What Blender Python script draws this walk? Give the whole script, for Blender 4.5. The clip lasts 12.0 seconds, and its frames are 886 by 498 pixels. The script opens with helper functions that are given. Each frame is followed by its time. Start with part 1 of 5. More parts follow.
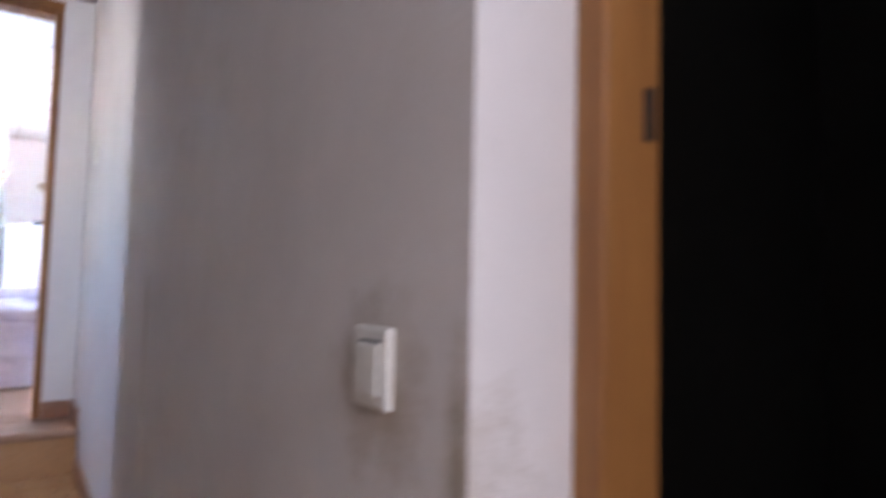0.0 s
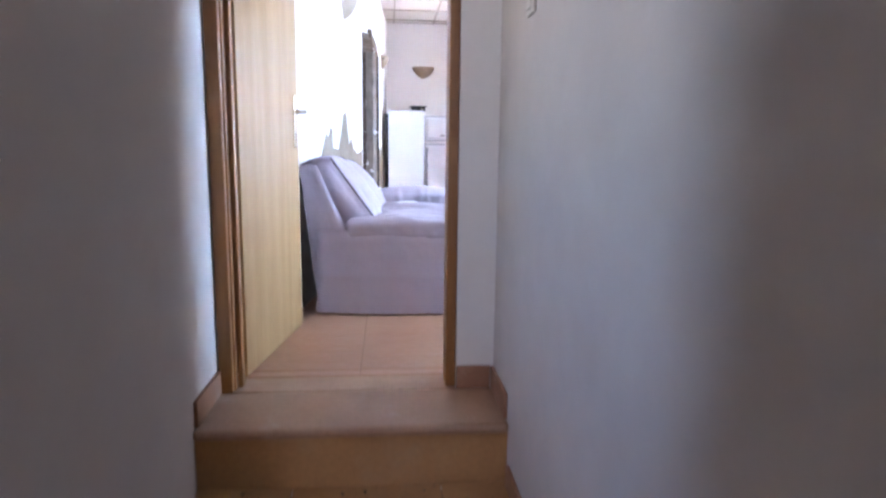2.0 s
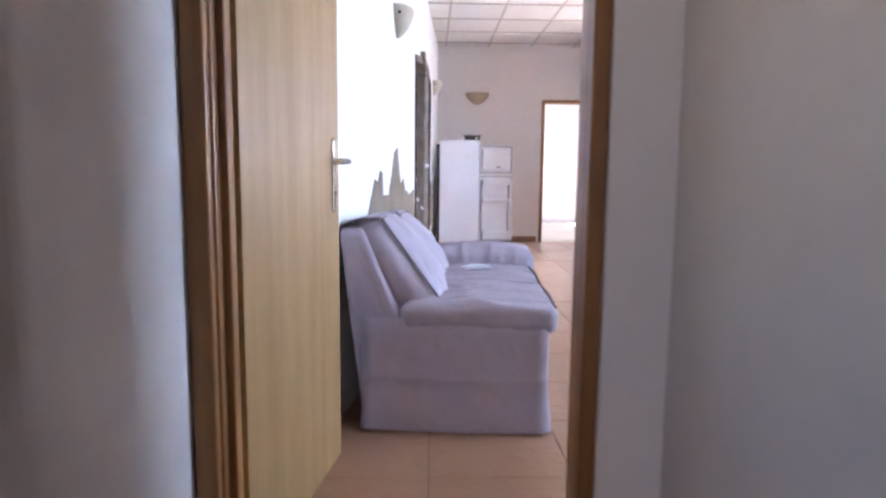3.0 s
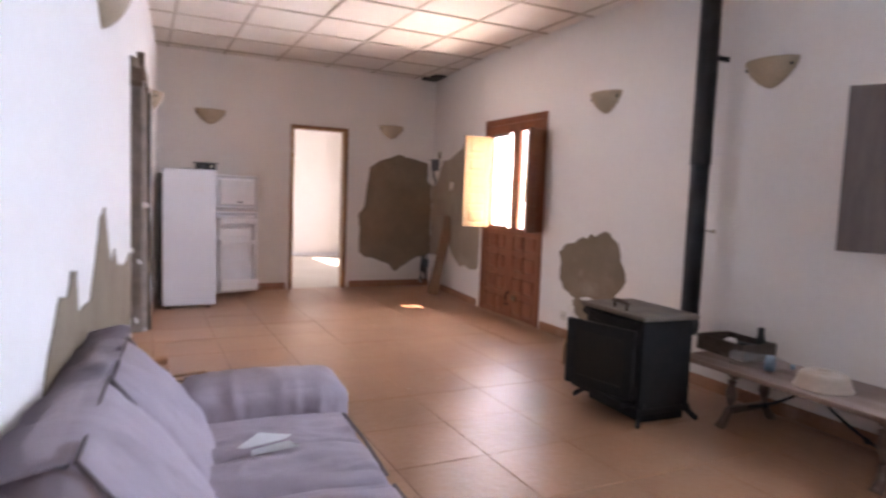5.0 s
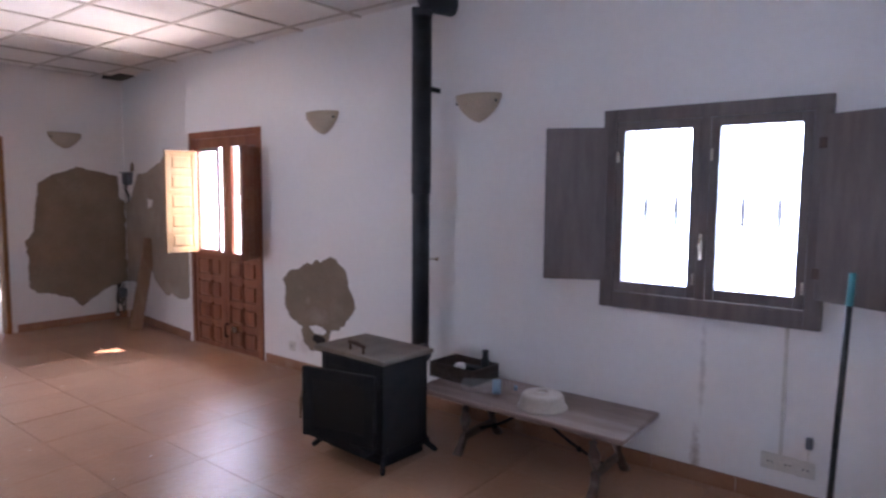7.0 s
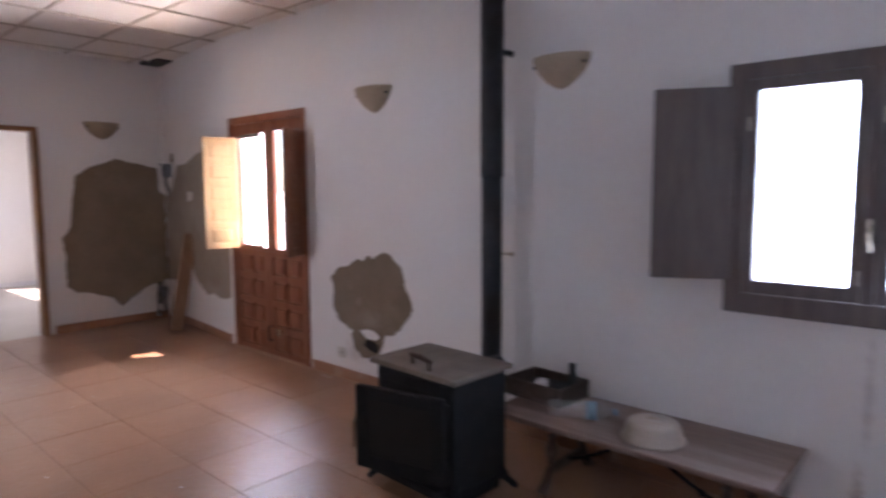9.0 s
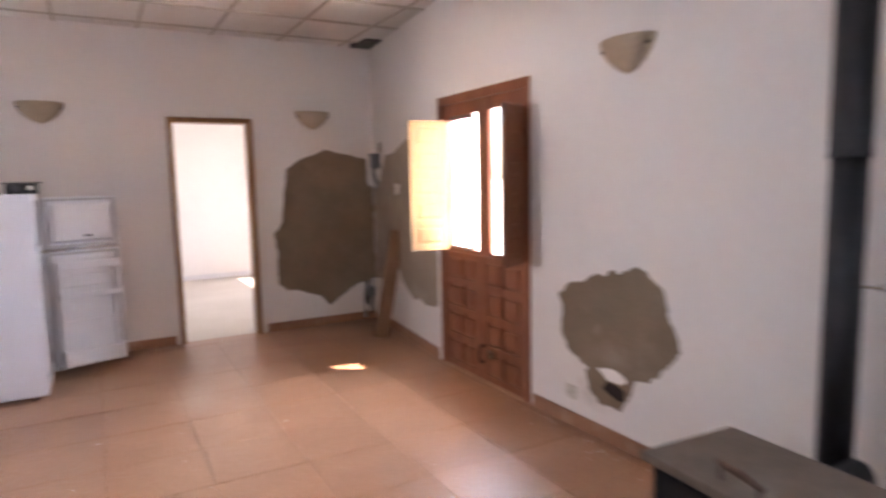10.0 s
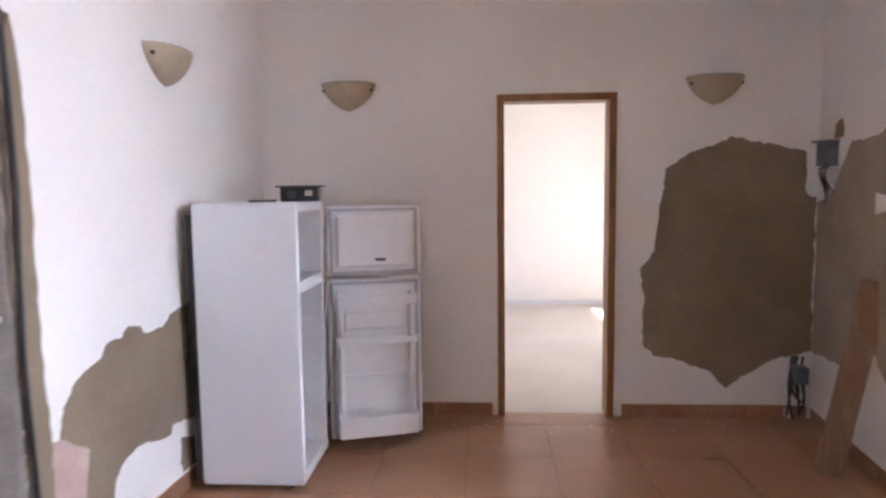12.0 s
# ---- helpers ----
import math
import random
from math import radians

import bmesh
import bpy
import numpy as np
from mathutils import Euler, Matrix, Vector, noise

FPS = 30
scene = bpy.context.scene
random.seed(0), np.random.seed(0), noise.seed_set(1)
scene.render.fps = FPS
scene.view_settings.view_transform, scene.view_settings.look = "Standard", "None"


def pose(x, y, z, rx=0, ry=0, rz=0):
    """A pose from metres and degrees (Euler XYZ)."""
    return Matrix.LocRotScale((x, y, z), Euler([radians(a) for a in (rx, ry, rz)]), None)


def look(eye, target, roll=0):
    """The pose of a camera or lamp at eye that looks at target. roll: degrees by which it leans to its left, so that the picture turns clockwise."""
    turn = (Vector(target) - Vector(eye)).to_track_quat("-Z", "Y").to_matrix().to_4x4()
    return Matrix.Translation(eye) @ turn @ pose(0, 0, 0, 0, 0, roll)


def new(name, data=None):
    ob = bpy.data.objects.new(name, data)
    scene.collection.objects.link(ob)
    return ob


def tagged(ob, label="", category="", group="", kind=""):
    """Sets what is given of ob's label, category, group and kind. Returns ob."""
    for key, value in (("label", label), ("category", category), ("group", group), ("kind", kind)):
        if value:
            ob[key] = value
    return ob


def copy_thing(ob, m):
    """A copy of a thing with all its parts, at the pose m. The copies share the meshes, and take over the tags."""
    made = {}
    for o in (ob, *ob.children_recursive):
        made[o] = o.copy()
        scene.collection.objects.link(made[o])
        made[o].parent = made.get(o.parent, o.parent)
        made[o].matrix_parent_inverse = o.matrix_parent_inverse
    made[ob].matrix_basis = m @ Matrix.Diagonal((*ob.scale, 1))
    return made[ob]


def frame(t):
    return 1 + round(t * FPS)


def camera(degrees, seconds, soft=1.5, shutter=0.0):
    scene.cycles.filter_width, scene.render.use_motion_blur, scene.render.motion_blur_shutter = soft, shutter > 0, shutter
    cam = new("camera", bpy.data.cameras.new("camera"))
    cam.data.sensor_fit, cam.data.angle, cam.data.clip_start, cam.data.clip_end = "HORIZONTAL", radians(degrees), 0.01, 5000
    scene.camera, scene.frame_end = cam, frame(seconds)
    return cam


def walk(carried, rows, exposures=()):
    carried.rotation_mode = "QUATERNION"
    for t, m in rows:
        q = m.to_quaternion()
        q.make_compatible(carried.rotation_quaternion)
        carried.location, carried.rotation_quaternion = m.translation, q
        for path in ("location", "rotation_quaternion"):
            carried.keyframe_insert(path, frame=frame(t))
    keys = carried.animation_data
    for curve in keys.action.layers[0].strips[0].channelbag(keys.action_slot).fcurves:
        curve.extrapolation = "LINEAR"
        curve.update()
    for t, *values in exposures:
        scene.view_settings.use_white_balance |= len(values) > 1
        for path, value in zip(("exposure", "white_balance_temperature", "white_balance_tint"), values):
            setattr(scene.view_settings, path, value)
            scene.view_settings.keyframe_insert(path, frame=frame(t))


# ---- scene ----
cam = camera(71.1, 12.0, soft=2.5, shutter=0.5)
PATH = [
    (0, (-1.43, -3.61, 0.69), (-0.285, -1.975, 0.812), 1.3),
    (0.2, (-1.45, -3.52, 0.69), (-0.454, -1.786, 0.679), 1.1),
    (0.3, (-1.465, -3.46, 0.685), (-0.556, -1.68, 0.627), 1.3),
    (0.5, (-1.496, -3.362, 0.681), (-0.764, -1.506, 0.535), 1.4),
    (1, (-1.494, -2.985, 0.698), (-1.158, -1.031, 0.433), 0.1),
    (1.5, (-1.516, -2.544, 0.761), (-1.319, -0.575, 0.465), 0.2),
    (2, (-1.507, -2.113, 0.847), (-1.33, -0.145, 0.539), 0.7),
    (2.5, (-1.498, -1.696, 0.97), (-1.367, 0.281, 0.7), 0.7),
    (2.7, (-1.555, -1.499, 0.962), (-1.514, 0.484, 0.707), 0.6),
    (4.3, (-1.696, -0.122, 1.199), (-1.475, 1.858, 1.021), 1.5),
    (4.5, (-1.709, -0.003, 1.213), (-1.259, 1.938, 1.042), 2.2),
    (5, (-1.715, 0.095, 1.245), (-0.833, 1.882, 1.078), 2.2),
    (5.5, (-1.646, 0.259, 1.291), (-0.507, 1.895, 1.122), 1.7),
    (6, (-1.61, 0.388, 1.45), (-0.294, 1.885, 1.282), 1.3),
    (6.5, (-1.577, 0.397, 1.512), (-0.115, 1.751, 1.339), 0.9),
    (7, (-1.583, 0.384, 1.518), (-0.009, 1.605, 1.343), 0.5),
    (7.2, (-1.576, 0.382, 1.517), (0.023, 1.57, 1.342), 0.5),
    (8.8, (-1.276, 0.821, 1.432), (0.297, 2.042, 1.248), -0.0),
    (9, (-1.189, 0.912, 1.455), (0.293, 2.241, 1.262), -0.3),
    (9.5, (-0.897, 1.336, 1.472), (0.418, 2.828, 1.262), -0.6),
    (10, (-0.614, 1.88, 1.481), (0.356, 3.615, 1.255), -1.2),
    (10.5, (-0.45, 2.4, 1.467), (0.038, 4.328, 1.251), -1.8),
    (11, (-0.317, 2.918, 1.466), (-0.141, 4.9, 1.262), -1.5),
    (11.5, (-0.257, 3.46, 1.476), (-0.278, 5.449, 1.274), -1.1),
    (12, (-0.099, 4.0, 1.47), (-0.225, 5.988, 1.289), -0.7),
]
EXPOSURES = [
    (0, 4.9, 5800, 21), (0.5, 5.15, 6300, 23), (1.0, 5.2, 6100, 23), (1.5, 4.9, 5800, 20), (2.0, 4.3, 5900, 23), (2.5, 4.0, 6400, 28), (2.7, 3.85, 6400, 28),
    (4.3, 3.15, 6300, 32), (4.5, 3.15, 6300, 33), (5.0, 3.0, 7500, 34), (5.5, 2.8, 7000, 33), (6.5, 2.65, 6800, 32), (7.0, 2.7, 6200, 33), (8.8, 2.45, 6300, 31),
    (9.5, 2.8, 7600, 38), (10.0, 3.15, 7300, 31), (10.5, 3.1, 6700, 29), (11.0, 2.9, 6800, 28), (11.5, 2.95, 6700, 28), (12, 3.15, 6900, 26)]
walk(cam, [(t, look(eye, target, roll)) for t, eye, target, roll in PATH], EXPOSURES)

from mathutils.geometry import delaunay_2d_cdt

# ---------------------------------------------------------------- light
SUN_WAY = Vector((-0.80, 0.60, -1.20)).normalized()
world = bpy.data.worlds.new("sky")
scene.world = world
world.use_nodes = True
wn = world.node_tree.nodes
sky = wn.new("ShaderNodeTexSky")
sky.sky_type = "NISHITA"
sky.sun_disc = False
sky.sun_elevation = radians(50.2)
sky.sun_rotation = radians(126.9)
wn["Background"].inputs["Strength"].default_value = 0.12
world.node_tree.links.new(sky.outputs["Color"], wn["Background"].inputs["Color"])


def sun_lamp():
    data = bpy.data.lights.new("sun", "SUN")
    data.energy, data.angle, data.color = 5.0, radians(0.5), (1.0, 0.95, 0.87)
    ob = new("sun", data)
    ob.rotation_mode = "QUATERNION"
    ob.rotation_quaternion = SUN_WAY.to_track_quat("-Z", "Y")


def area_lamp(name, eye, target, w, h, watts, colour):
    """An area lamp, for daylight at an opening and for the added passage fills."""
    data = bpy.data.lights.new(name, "AREA")
    data.shape, data.size, data.size_y = "RECTANGLE", w, h
    data.energy, data.color = watts, colour
    ob = new(name, data)
    ob.matrix_world = look(eye, target)


sun_lamp()
area_lamp("window_daylight", (2.32, 1.28, 1.50), (0.0, 1.35, 1.5), 1.15, 1.1, 22, (0.50, 0.75, 1.0))
area_lamp("entrance_daylight", (2.55, 6.1, 1.75), (0.0, 5.9, 1.1), 2.1, 1.4, 120, (0.58, 0.79, 1.0))
area_lamp("terrace_daylight", (2.72, 5.85, 0.35), (1.2, 5.8, 1.6), 3.2, 0.7, 82, (1.0, 0.92, 0.80))
area_lamp("far_room_daylight", (2.95, 10.3, 1.5), (0.0, 10.3, 1.0), 1.5, 1.3, 13, (0.78, 0.90, 1.0))
area_lamp("side_room_daylight", (-4.72, 5.2, 1.6), (-2.0, 5.2, 0.8), 0.8, 0.8, 7, (0.74, 0.87, 1.0))
# added fill before the closed passage end; no known source there
area_lamp("hall_daylight", (-1.5, -5.55, 1.6), (-1.5, -2.0, 0.8), 0.9, 1.2, 2.0, (0.90, 0.93, 1.0))
# added fill, set in an unseen niche made for it
area_lamp("hall_side_daylight", (-2.06, -4.55, 1.25), (-1.1, -3.0, 0.8), 0.6, 1.2, 0.5, (1.0, 0.93, 0.86))
# added weak fill from the nook, where no window is known
area_lamp("nook_daylight", (-3.16, -1.05, 1.25), (-1.2, -1.0, 0.9), 0.5, 0.6, 0.12, (1.0, 0.93, 0.86))


# ---------------------------------------------------------------- materials
def ramp_mix(nt, fac, a, b, lo=0.35, hi=0.65):
    r = nt.nodes.new("ShaderNodeValToRGB")
    r.color_ramp.elements[0].position, r.color_ramp.elements[1].position = lo, hi
    r.color_ramp.elements[0].color, r.color_ramp.elements[1].color = (*a, 1), (*b, 1)
    nt.links.new(fac, r.inputs["Fac"])
    return r.outputs["Color"]


def noise_at(nt, vec, scale, detail=4.0, rough=0.55):
    n = nt.nodes.new("ShaderNodeTexNoise")
    n.inputs["Scale"].default_value = scale
    n.inputs["Detail"].default_value = detail
    n.inputs["Roughness"].default_value = rough
    nt.links.new(vec, n.inputs["Vector"])
    return n.outputs["Fac"]


def mixed(nt, fac, a, b, mode="MIX"):
    m = nt.nodes.new("ShaderNodeMix")
    m.data_type, m.blend_type = "RGBA", mode
    for value, socket in ((fac, m.inputs[0]), (a, m.inputs[6]), (b, m.inputs[7])):
        if isinstance(value, (int, float)):
            socket.default_value = value
        elif isinstance(value, tuple):
            socket.default_value = (*value, 1)
        else:
            nt.links.new(value, socket)
    return m.outputs[2]


def scaled(nt, sock, k):
    m = nt.nodes.new("ShaderNodeVectorMath")
    m.operation = "MULTIPLY"
    m.inputs[1].default_value = k
    nt.links.new(sock, m.inputs[0])
    return m.outputs[0]


def blot(nt, pos, col, centre, radius, colour, amount):
    """A stain with a ragged edge about a place on the wall."""
    off = nt.nodes.new("ShaderNodeVectorMath")
    off.operation = "SUBTRACT"
    off.inputs[1].default_value = centre
    nt.links.new(pos, off.inputs[0])
    shrunk = scaled(nt, off.outputs[0], tuple(1 / r for r in radius))
    far = nt.nodes.new("ShaderNodeVectorMath")
    far.operation = "LENGTH"
    nt.links.new(shrunk, far.inputs[0])
    n = noise_at(nt, pos, 22.0, 6.0, 0.7)
    add = nt.nodes.new("ShaderNodeMath")
    add.operation = "MULTIPLY_ADD"
    add.inputs[1].default_value = 1.6
    nt.links.new(n, add.inputs[0])
    nt.links.new(far.outputs["Value"], add.inputs[2])
    r = nt.nodes.new("ShaderNodeMapRange")
    r.inputs["From Min"].default_value, r.inputs["From Max"].default_value = 1.75, 0.9
    r.inputs["To Max"].default_value = amount
    nt.links.new(add.outputs[0], r.inputs["Value"])
    return mixed(nt, r.outputs["Result"], col, colour)


def surface(name, base, other, stain=None, rough=0.6, metal=0.0, big=1.2, fine=40.0, bump=0.15, depth=0.002,
            stretch=(1, 1, 1), gloss_vary=0.12, stain_lo=0.55, stain_hi=0.75, per_piece=0.0, spec=0.5, stain_scale=2.3, blots=(), grain=(0.82, 1.08), fold=None):
    m = bpy.data.materials.new(name)
    m.use_nodes = True
    nt = m.node_tree
    p = nt.nodes["Principled BSDF"]
    geo = nt.nodes.new("ShaderNodeNewGeometry")
    vec = scaled(nt, geo.outputs["Position"], stretch)
    large, small = noise_at(nt, vec, big, 5.0), noise_at(nt, vec, fine, 6.0, 0.65)
    col = ramp_mix(nt, large, base, other)
    grain = ramp_mix(nt, small, (grain[0],) * 3, (grain[1],) * 3, 0.3, 0.7)
    col = mixed(nt, 0.7, col, grain, "MULTIPLY")
    if stain:
        s = noise_at(nt, vec, stain_scale, 7.0, 0.7)
        r = nt.nodes.new("ShaderNodeMapRange")
        r.inputs["From Min"].default_value, r.inputs["From Max"].default_value = stain_lo, stain_hi
        nt.links.new(s, r.inputs["Value"])
        col = mixed(nt, r.outputs["Result"], col, stain)
    for b in blots:
        col = blot(nt, geo.outputs["Position"], col, *b)
    if per_piece:
        info = nt.nodes.new("ShaderNodeObjectInfo")
        v = ramp_mix(nt, info.outputs["Random"], (1 - per_piece,) * 3, (1 + per_piece * 0.5,) * 3, 0.0, 1.0)
        col = mixed(nt, 1.0, col, v, "MULTIPLY")
    nt.links.new(col, p.inputs["Base Color"])
    rr = nt.nodes.new("ShaderNodeMapRange")
    rr.inputs["To Min"].default_value, rr.inputs["To Max"].default_value = max(0.02, rough - gloss_vary), min(1, rough + gloss_vary)
    nt.links.new(large, rr.inputs["Value"])
    nt.links.new(rr.outputs["Result"], p.inputs["Roughness"])
    p.inputs["Metallic"].default_value = metal
    p.inputs["Specular IOR Level"].default_value = spec
    if bump:
        b = nt.nodes.new("ShaderNodeBump")
        b.inputs["Strength"].default_value, b.inputs["Distance"].default_value = bump, depth
        add = nt.nodes.new("ShaderNodeMath")
        add.operation = "ADD"
        nt.links.new(small, add.inputs[0])
        nt.links.new(large, add.inputs[1])
        nt.links.new(add.outputs[0], b.inputs["Height"])
        if fold:
            f = nt.nodes.new("ShaderNodeBump")
            f.inputs["Strength"].default_value, f.inputs["Distance"].default_value = 0.8, fold[1]
            nt.links.new(noise_at(nt, scaled(nt, geo.outputs["Position"], fold[2]), fold[0], 3.0, 0.5), f.inputs["Height"])
            nt.links.new(f.outputs["Normal"], b.inputs["Normal"])
        nt.links.new(b.outputs["Normal"], p.inputs["Normal"])
    return m


def clear(name, colour, rough=0.02, ior=1.45):
    m = bpy.data.materials.new(name)
    m.use_nodes = True
    p = m.node_tree.nodes["Principled BSDF"]
    p.inputs["Base Color"].default_value = (*colour, 1)
    p.inputs["Roughness"].default_value, p.inputs["IOR"].default_value = rough, ior
    p.inputs["Transmission Weight"].default_value = 1.0
    return m


PLASTER = surface("white_wall_paint", (0.84, 0.815, 0.79), (0.815, 0.79, 0.76), (0.76, 0.725, 0.69), 0.75, big=0.6, fine=22, bump=0.10, depth=0.004, stain_lo=0.58, stain_hi=0.95, grain=(0.97, 1.02), stain_scale=1.3,
                  blots=[((1.785, 1.28, 0.10), (0.1, 0.035, 0.24), (0.34, 0.25, 0.19), 0.75), ((1.785, 1.26, 0.60), (0.1, 0.02, 0.34), (0.50, 0.46, 0.43), 0.6), ((1.785, 4.45, 0.25), (0.1, 0.16, 0.12), (0.5, 0.43, 0.36), 0.5)])
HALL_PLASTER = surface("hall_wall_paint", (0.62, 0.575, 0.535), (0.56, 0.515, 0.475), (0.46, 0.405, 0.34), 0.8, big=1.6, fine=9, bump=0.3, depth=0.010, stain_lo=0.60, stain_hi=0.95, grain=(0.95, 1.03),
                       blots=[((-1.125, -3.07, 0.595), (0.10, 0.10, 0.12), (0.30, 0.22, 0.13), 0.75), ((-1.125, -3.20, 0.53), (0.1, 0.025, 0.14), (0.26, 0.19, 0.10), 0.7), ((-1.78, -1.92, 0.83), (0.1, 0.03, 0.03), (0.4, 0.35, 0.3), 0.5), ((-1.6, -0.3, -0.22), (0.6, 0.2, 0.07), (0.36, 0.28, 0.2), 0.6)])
CEILING = surface("ceiling_board", (0.84, 0.81, 0.765), (0.79, 0.76, 0.715), None, 0.85, big=2.0, fine=160, bump=0.35, depth=0.002)
GRID = surface("ceiling_grid_metal", (0.54, 0.49, 0.42), (0.48, 0.43, 0.36), None, 0.5, fine=30, bump=0.05)
TILE = surface("terracotta_tile", (0.405, 0.210, 0.118), (0.36, 0.182, 0.102), None, 0.315, big=2.2, fine=34, bump=0.5, depth=0.006, gloss_vary=0.03, per_piece=0.05, grain=(0.90, 1.05), spec=0.58, fold=(24.0, 0.003, (1.0, 1.0, 1.0)),
               blots=[((-0.12, 6.35, 0.0), (0.22, 0.45, 0.1), (0.52, 0.38, 0.29), 0.4)])
HALL_TILE = surface("ochre_floor_tile", (0.52, 0.29, 0.12), (0.44, 0.235, 0.095), (0.46, 0.33, 0.20), 0.38, big=3.0, fine=50, bump=0.2, per_piece=0.1, stain_lo=0.5, stain_hi=0.8)
GROUT = surface("dirty_grout", (0.30, 0.160, 0.095), (0.24, 0.125, 0.075), None, 0.9, fine=60, bump=0.4)
SKIRTING = surface("terracotta_skirting", (0.40, 0.20, 0.11), (0.32, 0.155, 0.085), (0.45, 0.33, 0.25), 0.45, big=4, fine=60, bump=0.15, per_piece=0.12)
CEMENT = surface("bare_cement_render", (0.275, 0.212, 0.148), (0.225, 0.170, 0.116), (0.33, 0.265, 0.195), 0.95, big=3.2, fine=70, bump=0.7, depth=0.004, stain_lo=0.58, stain_hi=0.8,
                 blots=[((1.785, 4.30, 0.50), (0.1, 0.17, 0.10), (0.37, 0.30, 0.235), 0.7), ((1.785, 4.42, 0.62), (0.1, 0.05, 0.05), (0.37, 0.30, 0.235), 0.5)])
CEMENT_THIN = surface("thin_grey_cement_skim", (0.40, 0.335, 0.262), (0.345, 0.285, 0.22), (0.46, 0.40, 0.33), 0.95, big=3.0, fine=60, bump=0.5, depth=0.003, stain_lo=0.55, stain_hi=0.8)
RUBBLE = surface("dark_broken_masonry", (0.20, 0.15, 0.11), (0.12, 0.09, 0.065), (0.34, 0.28, 0.22), 0.95, big=9, fine=60, bump=0.9, depth=0.01)
# near-black colour for the shade inside a hollow
HOLLOW_SHADE = surface("hollow_shade_black", (0.028, 0.021, 0.016), (0.018, 0.014, 0.011), None, 0.95, big=9, fine=60, bump=0.6)
RUST = surface("brown_rusted_metal", (0.10, 0.055, 0.036), (0.065, 0.036, 0.025), None, 0.6, big=20, fine=120, bump=0.3)
BRICK = surface("old_brown_brick", (0.125, 0.085, 0.066), (0.09, 0.062, 0.05), (0.20, 0.165, 0.14), 0.9, big=12, fine=80, bump=0.8, depth=0.006, per_piece=0.3, stain_lo=0.6, stain_hi=0.72)
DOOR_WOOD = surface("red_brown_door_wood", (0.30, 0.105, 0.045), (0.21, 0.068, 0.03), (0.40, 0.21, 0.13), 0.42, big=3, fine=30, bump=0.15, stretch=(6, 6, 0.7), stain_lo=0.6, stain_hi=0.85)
# shutter wood with the sun's brightness put into its colour
SHUTTER_SUNLIT = surface("shutter_wood_sunlit_tone", (0.40, 0.245, 0.11), (0.34, 0.20, 0.085), None, 0.42, big=3, fine=26, bump=0.12, stretch=(6, 6, 0.7))
WINDOW_WOOD = surface("dark_stained_window_wood", (0.165, 0.128, 0.115), (0.125, 0.098, 0.090), None, 0.5, big=4, fine=30, bump=0.12, stretch=(6, 6, 0.8))
VENEER = surface("beige_oak_veneer", (0.40, 0.232, 0.092), (0.355, 0.20, 0.077), None, 0.45, big=2.2, fine=22, bump=0.06, stretch=(7, 7, 0.55), spec=0.4)
FRAME_WOOD = surface("brown_door_casing", (0.33, 0.145, 0.038), (0.24, 0.098, 0.026), (0.36, 0.22, 0.13), 0.42, big=3, fine=26, bump=0.12, stretch=(7, 7, 0.6), stain_lo=0.62, stain_hi=0.9)
FABRIC = surface("lavender_grey_slipcover", (0.412, 0.345, 0.386), (0.397, 0.33, 0.370), (0.43, 0.362, 0.39), 0.95, big=2, fine=420, bump=0.5, depth=0.0012, spec=0.2, grain=(0.9, 1.05), fold=(4.0, 0.035, (1.0, 1.8, 1.0)))
SEAM = surface("dark_cloth_seam", (0.19, 0.155, 0.16), (0.15, 0.12, 0.125), None, 0.95, big=9, fine=300, bump=0.4)
TABLE_TOP = surface("dusty_table_top", (0.25, 0.165, 0.13), (0.195, 0.125, 0.098), (0.33, 0.25, 0.21), 0.45, big=3, fine=30, bump=0.15, stretch=(7, 0.8, 7), stain_lo=0.45, stain_hi=0.8)
CRATE_WOOD = surface("blackened_crate_wood", (0.095, 0.062, 0.045), (0.062, 0.041, 0.031), (0.16, 0.12, 0.095), 0.6, big=4, fine=40, bump=0.2, stretch=(1, 5, 5))
ENAMEL = surface("white_fridge_enamel", (0.72, 0.73, 0.76), (0.68, 0.69, 0.73), (0.60, 0.57, 0.52), 0.32, big=2, fine=8, bump=0.02, grain=(0.985, 1.005), stain_lo=0.66, stain_hi=0.9)
LINER = surface("white_moulded_plastic", (0.74, 0.74, 0.75), (0.69, 0.69, 0.70), (0.58, 0.53, 0.44), 0.4, big=4, fine=10, bump=0.02, grain=(0.97, 1.01), stain_lo=0.62, stain_hi=0.85)
RUBBER = surface("grey_rubber", (0.10, 0.10, 0.11), (0.07, 0.07, 0.075), None, 0.7, fine=60, bump=0.1)
IRON = surface("black_stove_iron", (0.013, 0.013, 0.015), (0.008, 0.008, 0.010), (0.035, 0.028, 0.023), 0.6, big=7, fine=120, bump=0.3, depth=0.001, stain_lo=0.6, stain_hi=0.85, spec=0.3)
SOOT_GLASS = surface("sooted_stove_glass", (0.010, 0.010, 0.011), (0.014, 0.013, 0.013), None, 0.45, big=5, fine=60, bump=0.1, spec=0.3)
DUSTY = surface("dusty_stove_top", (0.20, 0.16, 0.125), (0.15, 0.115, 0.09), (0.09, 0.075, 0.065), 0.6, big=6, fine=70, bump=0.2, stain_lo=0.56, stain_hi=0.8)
PIPE = surface("blackened_flue_steel", (0.020, 0.023, 0.030), (0.012, 0.014, 0.018), (0.04, 0.045, 0.055), 0.5, big=5, fine=60, bump=0.1)
